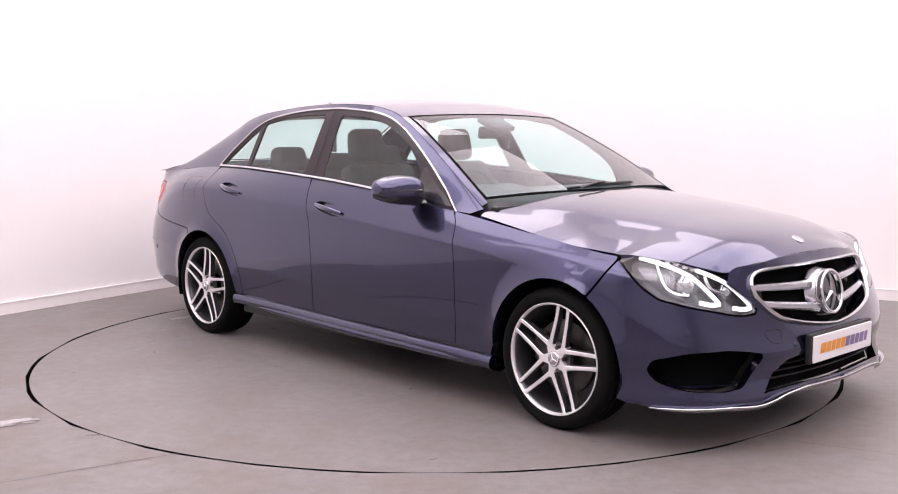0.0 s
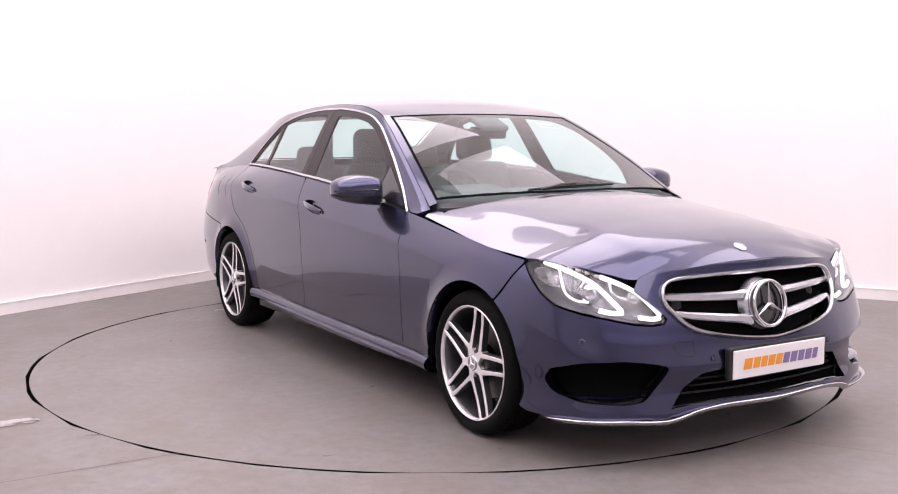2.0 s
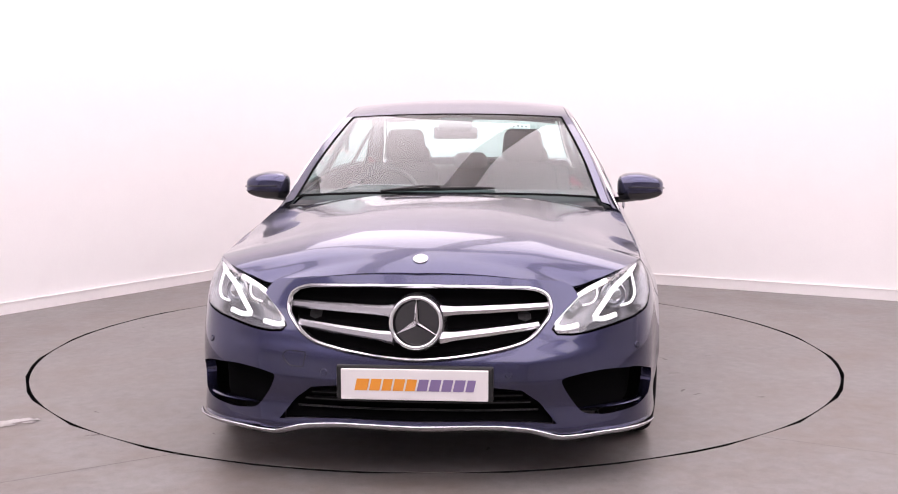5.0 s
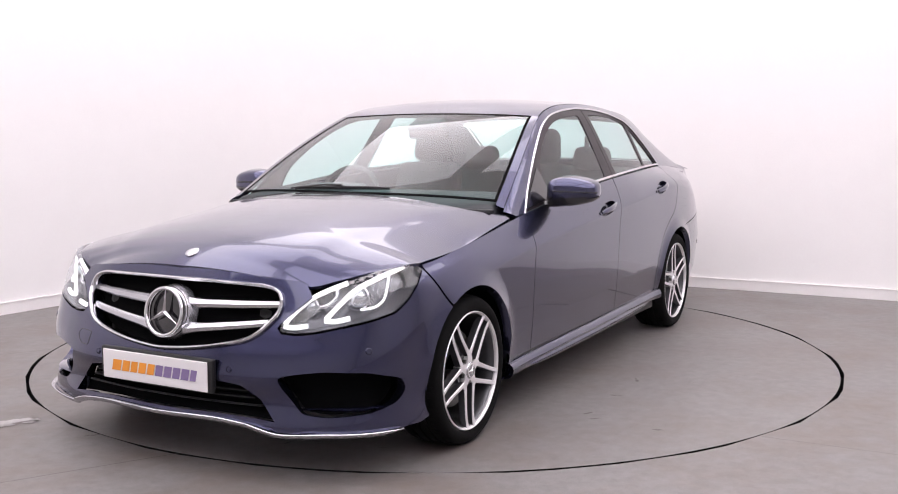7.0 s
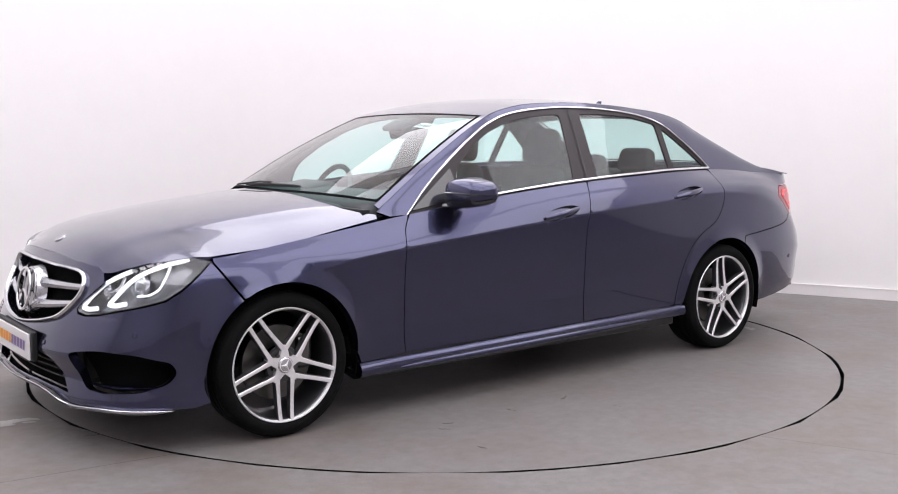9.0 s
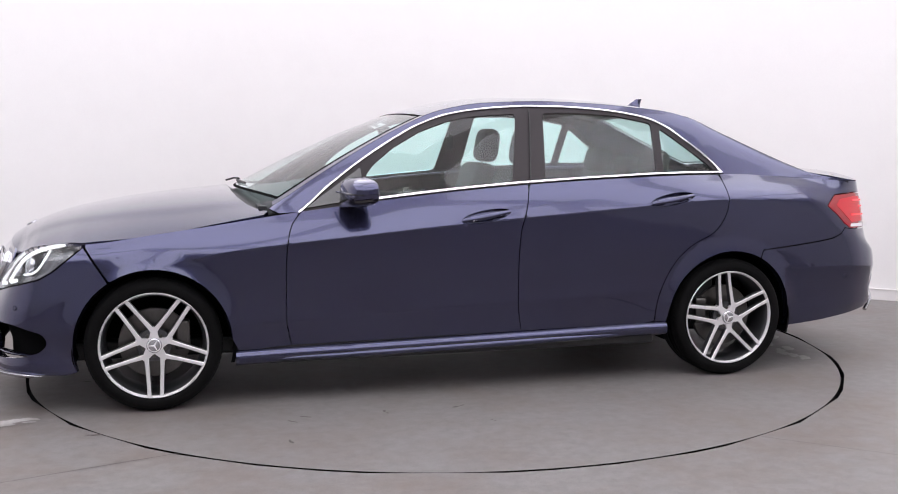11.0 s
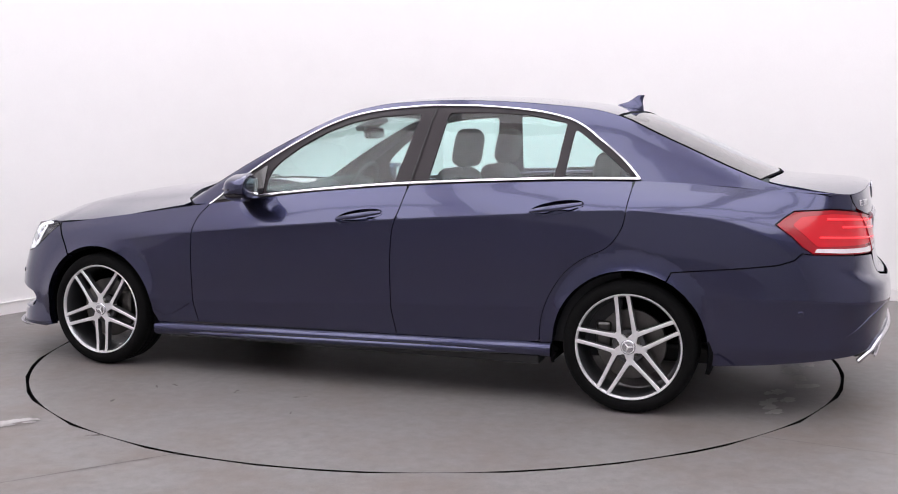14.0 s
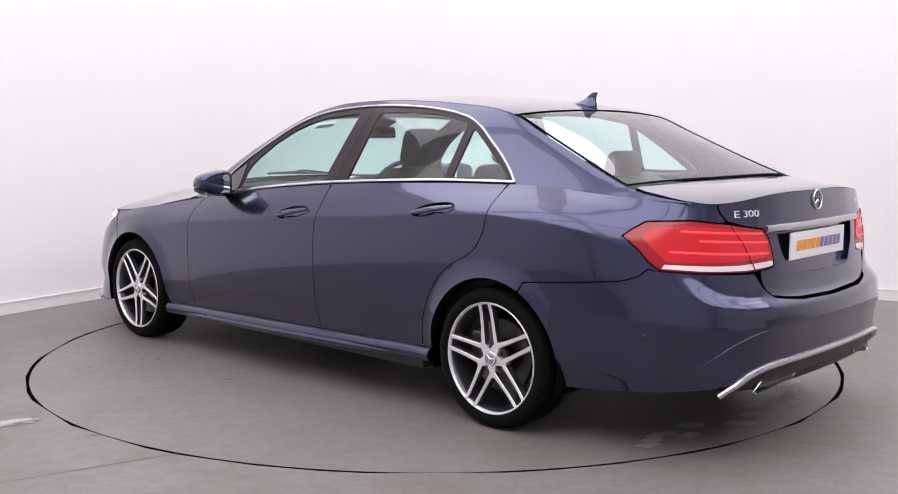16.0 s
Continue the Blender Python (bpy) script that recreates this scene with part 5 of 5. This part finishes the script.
    # roof lining
    xs = np.linspace(.06, -1.28, 24)
    l = [(x, float(pchip(EDGE[:, 0], EDGE[:, 1], np.array([x]))[0]) - .03) for x in xs]
    panel("roof_lining", l + [(x, -y) for x, y in l[::-1]], lambda x, y: top(x, y) - np.array([0, 0, .03]), DASH, CAR, "grey roof lining", du=.08, dv=.08)


# ---- lamps ----
def strip_on(name, pts, d, w, h, mat, parent, label="", sg=1, n=30, taper=None):
    """A raised band that follows the body surface through a few points."""
    p = np.array(smooth_path(pts, n))
    q = shell(p[:, 0], p[:, 1], d) * (1, sg, 1)
    return part(name, sweep(q, normal_of(shell, p[:, 0], p[:, 1]) * (1, sg, 1), oval(w, h, 8), scale=taper), mat, parent, label, True)


def build_lamps():
    for mir in (False, True):
        sg = -1 if mir else 1
        lamp = panel("headlamp", grow(LAMP, -.004), off_shell(-.075), LAMP_BODY, CAR, "clear headlamp with lit white light guides", mirrored=mir, du=.03, dv=.02, flange=.02)
        cover = panel("lamp_cover", grow(LAMP, -.001), shell, LENS, lamp, mirrored=mir, du=.03, dv=.02, flange=.003)
        cover.visible_shadow = False
        # bezel walls round the housing
        p = np.array(dense(grow(LAMP, -.003), .02))
        a, b = shell(p[:, 0], p[:, 1], -.004) * (1, sg, 1), shell(p[:, 0], p[:, 1], -.080) * (1, sg, 1)
        m = len(p)
        mesh_object("bezel", list(a) + list(b), [(i, (i + 1) % m, m + (i + 1) % m, m + i) for i in range(m)], LAMP_BODY, lamp)
        outer = [(1.10, .768), (1.00, .748), (.92, .728), (.84, .700), (.775, .660), (.715, .612), (.695, .594)]
        inner = [(.80, .722), (.72, .700), (.63, .662), (.575, .622), (.540, .588), (.528, .572)]
        for guide in (outer, [(.692, .590), (.725, .588), (.80, .600)], inner, [(.528, .566), (.560, .562), (.625, .570)]):
            strip_on("light_guide", guide, -.018, .019, .014, LED, lamp, "lit white light guide", sg, 30)
        strip_on("light_guide", [(1.02, .740), (.995, .700), (.96, .655), (.90, .632), (.85, .628)], -.03, .009, .010, LED, lamp, "slim lit light guide", sg, 24)
        strip_on("inner_trim", [(.745, .695), (.735, .665), (.70, .640), (.66, .632)], -.03, .014, .012, CHROME, lamp, "", sg, 20)
        # beads of the upper light guide
        for k in range(5):
            s = 1.03 - .05 * k
            z = float(np.interp(s, [.80, .923, 1.0, 1.11], [.730, .757, .768, .776])) - .013
            strip_on("lamp_bead", [(s, z), (s - .012, z + .002), (s - .024, z - .002)], -.02, .012, .012, CLEAR_WHITE, lamp, "", sg, 6)
        for s, z, r in ((.855, .664, .040), (.628, .628, .030)):
            c, n = shell([s], [z], -.062)[0] * (1, sg, 1), Vector(normal_of(shell, [s], [z])[0] * (1, sg, 1))
            n = (n + Vector((1.2, 0, 0))).normalized()
            q = Matrix.Translation(c) @ Vector((0, 1, 0)).rotation_difference(n).to_matrix().to_4x4()
            bm = lathe([(r * 1.25, .0), (r * 1.22, .018), (r * 1.08, .022), (r, .010)], 32)
            bmesh.ops.transform(bm, verts=bm.verts, matrix=q)
            pr = part("projector", bm, SATIN, lamp, "round projector with a glass lens", True)
            bm = lathe([(.0005, .030), (r * .35, .029), (r * .7, .022), (r * .95, .010), (r, .004)], 32)
            bmesh.ops.transform(bm, verts=bm.verts, matrix=q)
            part("lens", bm, PROJECTOR, pr, smooth=True)
        # tail lamp
        tail = panel("tail_lamp", grow(TAIL, -.001), shell, RED_DEEP, CAR, "red tail lamp with a clear lower strip", mirrored=mir, du=.03, dv=.02, flange=.03)
        body = [(5.06, .872), (5.10, .905), (5.25, .917), (5.42, .908), (5.56, .894), (5.685, .878), (5.712, .79), (5.50, .780), (5.17, .778), (5.11, .83)]
        panel("red_lens", rounded(body, .012), off_shell(.0025), RED, tail, mirrored=mir, du=.03, dv=.02, flange=.003)
        clear = [(5.165, .771), (5.30, .768), (5.50, .766), (5.722, .772), (5.727, .755), (5.70, .750), (5.54, .745), (5.30, .749), (5.155, .756)]
        panel("clear_strip", clear, off_shell(.0035), CLEAR_WHITE, tail, "clear frosted lower strip", mirrored=mir, du=.02, dv=.01, flange=.003)
        for z, s0, s1 in ((.885, 5.22, 5.67), (.850, 5.30, 5.70), (.808, 5.18, 5.70)):
            strip_on("bright_strip", [(s0, z + .01), (s0 + .15, z + .006), (s1, z - .006)], .004, .009, .006, RED_BRIGHT, tail, "", sg, 24)
        strip_on("lamp_split", [(5.475, .915), (5.54, .84), (5.60, .745)], .004, .005, .006, RED_DEEP, tail, "", sg, 16)


# ---- grille, plates, badges ----
def star_and_ring(name, c, n, r, tube, parent, mat, label):
    """A ring with three slim arms, a plain round emblem."""
    prof = [(r - tube + tube * math.cos(a), tube * .8 * math.sin(a)) for a in np.linspace(0, 2 * math.pi, 11)[:-1]]
    bm = lathe(prof, 64, closed=True)
    for ang in (90, 210, 330):
        w = tube * 1.15
        m = Matrix.Rotation(radians(-ang), 4, "Y")
        v = [bm.verts.new(m @ Vector(p)) for p in ((r - tube * .8, .001, 0), (.004, -.002, -w), (.004, -.002, w), (.004, tube * .9, 0), (-w * .6, -.002, 0))]
        for f in ((0, 1, 3), (0, 3, 2), (0, 2, 1), (1, 4, 3), (3, 4, 2), (1, 2, 4)):
            bm.faces.new([v[i] for i in f])
    # keep one arm pointing straight up
    side_v = Vector(n).cross(Vector((0, 0, 1))).normalized()
    true_up = side_v.cross(Vector(n)).normalized()
    bmesh.ops.transform(bm, verts=bm.verts, matrix=Matrix.Translation(c) @ Matrix(((side_v.x, n[0], true_up.x, 0), (side_v.y, n[1], true_up.y, 0), (side_v.z, n[2], true_up.z, 0), (0, 0, 0, 1))))
    return part(name, bm, mat, parent, label, True)


def plate(name, origin, along, up, outn, parent):
    """A white plate with slanted coloured bars for its print: five orange, five violet."""
    o, a, u, n = map(Vector, (origin, along, up, outn))
    m = Matrix(((a.x, u.x, n.x, o.x), (a.y, u.y, n.y, o.y), (a.z, u.z, n.z, o.z), (0, 0, 0, 1)))
    bm = box(bmesh.new(), (0, 0, 0), (.524, .112, .008), .003)
    bmesh.ops.transform(bm, verts=bm.verts, matrix=m)
    pl = part(name, bm, PLATE, parent, "white plate with orange and violet printed bars")
    widths = (.052, .044, .040, .044, .042, .042, .044, .042, .044, .036)
    x = -.208
    for i, w in enumerate(widths):
        bm = bmesh.new()
        w0 = w - .007
        bm.faces.new([bm.verts.new((x + k + .22 * h - .005, h - .021, .0060)) for k, h in ((0, 0), (w0, 0), (w0, .042), (0, .042))])
        bmesh.ops.transform(bm, verts=bm.verts, matrix=m)
        part("printed_bar", bm, ORANGE if i < 5 else VIOLET, pl)
        x += w
    return pl


def lettering(text, s0, s1, z0, z1, parent):
    """Raised chrome letters on the boot, laid on its surface."""
    cu = bpy.data.curves.new("lettering", "FONT")
    cu.body, cu.extrude = text, .03
    ob = bpy.data.objects.new("lettering", cu)
    scene.collection.objects.link(ob)
    me = bpy.data.meshes.new_from_object(ob.evaluated_get(bpy.context.evaluated_depsgraph_get()))
    bpy.data.objects.remove(ob)
    v = np.array([tuple(q.co) for q in me.vertices])
    lo, hi = v.min(0), v.max(0)
    s = s0 + (s1 - s0) * (v[:, 0] - lo[0]) / (hi[0] - lo[0])
    z = z0 + (z1 - z0) * (v[:, 1] - lo[1]) / (hi[1] - lo[1])
    off = np.where(v[:, 2] > 0, .004, -.001)
    p = np.array([shell([a], [b], c)[0] for a, b, c in zip(s, z, off)])
    faces = [tuple(q.vertices) for q in me.polygons]
    return mesh_object("boot_lettering", p, faces, ALLOY, parent, "raised chrome letters and figures")


def build_front_and_rear_details():
    g = symmetric(GRILLE)
    grille = panel("grille", grow(g, .012), off_shell(-.060), LINER, CAR, "black grille with two bright slats and a chrome frame", du=.04, dv=.03)
    p = np.array(dense(smooth_path(g, 160, True), .012))
    part("grille_frame", sweep(shell(p[:, 0], p[:, 1], .004), normal_of(shell, p[:, 0], p[:, 1]), oval(.018, .030, 10), closed=True), CHROME, grille, "chrome grille frame", True)
    for sg in (1, -1):
        for za, zb, sa in ((.640, .624, .505), (.575, .533, .462)):
            s = np.linspace(.085, sa, 20)
            z = np.interp(s, [.085, sa], [zb, za])
            q = shell(s, z, -.014) * (1, sg, 1)
            n = normal_of(shell, s, z) * (1, sg, 1)
            wid = np.interp(s, [.085, .14, sa], [1.55, 1.1, .85])
            part("grille_slat", sweep(q, n, [(-.017, -.02), (-.017, .004), (-.012, .010), (.004, .013), (.014, .006), (.017, -.004), (.012, -.02)], scale=wid), SATIN, grille, "bright satin slat", True)
    c = np.array((2.220, 0, .592))
    n = Vector((.985, 0, .17)).normalized()
    q = Matrix.Translation(c - np.array(n) * .022) @ Vector((0, 1, 0)).rotation_difference(n).to_matrix().to_4x4()
    bm = lathe([(.090, .004), (.095, .002), (.099, -.008), (.112, -.045)], 48)
    bmesh.ops.transform(bm, verts=bm.verts, matrix=q)
    part("emblem_bowl", bm, SATIN, grille, "satin silver bowl round the emblem", True)
    bm = lathe([(.001, 0), (.085, 0), (.100, -.002)], 48)
    bmesh.ops.transform(bm, verts=bm.verts, matrix=q)
    part("emblem_base", bm, GLOSS_BLACK, grille, "round black emblem backing", True)
    star_and_ring("emblem", c, n, .097, .0075, grille, CHROME, "round chrome emblem")
    plate("front_plate", (2.279, 0, .381), (0, 1, 0), (0, 0, 1), (1, 0, 0), CAR)
    part("plate_holder", box(bmesh.new(), (2.262, 0, .384), (.024, .56, .125), .006), BLACK_TRIM, CAR, "black plate holder")
    plate("rear_plate", (-2.470, 0, .812), (0, -1, 0), (0, 0, 1), (-1, 0, 0), CAR)
    cz = .990
    c = shell([LENGTH], [cz], .006)[0]
    star_and_ring("boot_emblem", c, Vector((-1, 0, .06)).normalized(), .044, .0042, CAR, CHROME, "round chrome emblem on the boot")
    lettering("E 300", 5.50, 5.665, .945, .971, CAR)
    for k in range(6):
        s = 2 * LENGTH - 5.66 + .026 * k - .0
        pts = shell([s, s + .017, s + .017, s], [.955, .955, .973, .973], .003)
        mesh_object("badge_bar", list(pts) + list(shell([s, s + .017, s + .017, s], [.955, .955, .973, .973], -.001)), [(0, 1, 2, 3), (0, 4, 5, 1), (1, 5, 6, 2), (2, 6, 7, 3), (3, 7, 4, 0)], ALLOY, CAR, "small silver badge bar")


# ---- mirrors, wipers, aerial ----
def build_outside_fittings():
    for sg in (1, -1):
        bm = bmesh.new()
        bmesh.ops.create_uvsphere(bm, u_segments=32, v_segments=20, radius=1)
        for v in bm.verts:
            x, y, z = v.co
            f = lambda t, e=.58: math.copysign(abs(t) ** e, t)
            x, y, z = f(x), f(y), f(z)
            x = x if x > 0 else x * .55
            v.co = (.508 + .088 * x - .024 * (y + 1), .968 + .118 * y, .990 + (.070 - .020 * max(y, 0)) * (z if z > 0 else z * .95) - .008 * x)
            v.co.y = v.co.y * sg
        low = bm.copy()
        mir = part("door_mirror", bm, PAINT, CAR, "body-coloured door mirror with a black lower shell", True)
        bmesh.ops.delete(low, geom=[v for v in low.verts if v.co.z > .966], context="VERTS")
        mid = Vector((.50, .968 * sg, .985))
        for v in low.verts:
            v.co = mid + (v.co - mid) * 1.04
        part("lower_shell", low, GLOSS_BLACK, mir, "black lower shell", True)
        part("mirror_arm", sweep([(.51, .93 * sg, .930), (.53, .88 * sg, .926), (.545, .84 * sg, .926)], [(0, 0, 1)] * 3, oval(.075, .030, 10)), GLOSS_BLACK, mir, "black arm", True)
        part("mirror_glass", box(bmesh.new(), (.446, .972 * sg, .985), (.006, .155, .098), .003), CHROME_FLAT, mir, "mirror glass")
        strip = [(.598, .90 * sg, .990), (.581, .97 * sg, .989), (.556, 1.04 * sg, .986), (.50, 1.085 * sg, .983)]
        p = smooth_path(strip, 20)
        part("turn_signal", sweep(p, [(1, .6 * sg * k / 19, 0) for k in range(20)], oval(.009, .012, 6)), GLOSS_BLACK, mir, "dark indicator strip")
        # black triangle ahead of the front window
        tri = [(.735, .912), (.60, 1.005), (.462, 1.098), (.452, .955)]
        panel("mirror_triangle", rounded(tri, .01), lambda x, z: side(x, z) + np.array([0, .002, 0]), GLOSS_BLACK, CAR, "gloss black mirror triangle", mirrored=sg < 0, du=.04, dv=.04)
    # wipers
    for y0, y1, bow in ((-.30, .24, .0),):
        ys = np.linspace(y0, y1, 24)
        xs = 1.012 - .25 * (ys * .9) ** 2 - .02 * np.linspace(0, 1, 24)
        p = top(xs, ys) + np.array([0, 0, .010])
        n = normal_of(top, xs, ys)
        w = part("wiper", sweep(p, n, oval(.016, .020, 6), scale=.5 + .5 * np.sin(np.pi * np.linspace(.08, .92, 24))), BLACK_TRIM, CAR, "black wiper blade", True)
        part("wiper_arm", sweep(np.array([p[12] + (0, 0, .014), (p[12] + p[4]) / 2 + (.02, 0, .016), p[1] + (.06, 0, .004)]), [(0, 0, 1)] * 3, oval(.018, .010, 6)), BLACK_TRIM, w)
    # aerial fin
    bm = bmesh.new()
    rows = []
    for k, (x0, x1, w, z) in enumerate(((-1.185, -1.345, .026, 1.376), (-1.188, -1.343, .026, 1.398), (-1.215, -1.340, .018, 1.412), (-1.262, -1.338, .009, 1.424), (-1.290, -1.342, .006, 1.442), (-1.315, -1.348, .004, 1.458))):
        rows.append([bm.verts.new(((x0 + x1) / 2 + (x0 - x1) / 2 * math.cos(a), w * math.sin(a) * (1 - .35 * math.cos(a)), z)) for a in np.linspace(0, 2 * math.pi, 17)[:-1]])
    for p, q in zip(rows, rows[1:]):
        for i in range(16):
            bm.faces.new((p[i], p[(i + 1) % 16], q[(i + 1) % 16], q[i]))
    bm.faces.new(rows[-1])
    part("aerial_fin", bm, PAINT, CAR, "blue aerial fin", True)
    # seams that show between sheets
    for sg in (1, -1):
        x = np.linspace(-.37, -.43, 10)
        z = np.linspace(1.02, 1.388, 10)
        part("door_gap", sweep((side(x, z) + (0, .004, 0)) * (1, sg, 1), normal_of(side, x, z) * (1, sg, 1), oval(.006, .004, 6)), BLACK_TRIM, CAR)


PROJECTOR = material("projector_lens", (.55, .57, .60), rough=.05, metal=.8, coat=1.0, vary=.05)
CHROME_FLAT = material("mirror_glass", (.85, .88, .90), rough=.02, metal=1.0)
build_underbody()
build_wheels()
build_cabin()
build_lamps()
build_front_and_rear_details()
build_outside_fittings()



def motions():
    """The turntable carries the car round."""
    rows_car, rows_table = [], []
    for t, turned in TURN:
        a = -90 - turned
        c, s = math.cos(radians(a)), math.sin(radians(a))
        rows_car.append((t, pose(c * CAR_X - s * CAR_Y, s * CAR_X + c * CAR_Y, 0, 0, 0, a)))
        rows_table.append((t, pose(0, 0, 0, 0, 0, a)))
    walk(CAR, rows_car)
    walk(TABLE, rows_table)


motions()
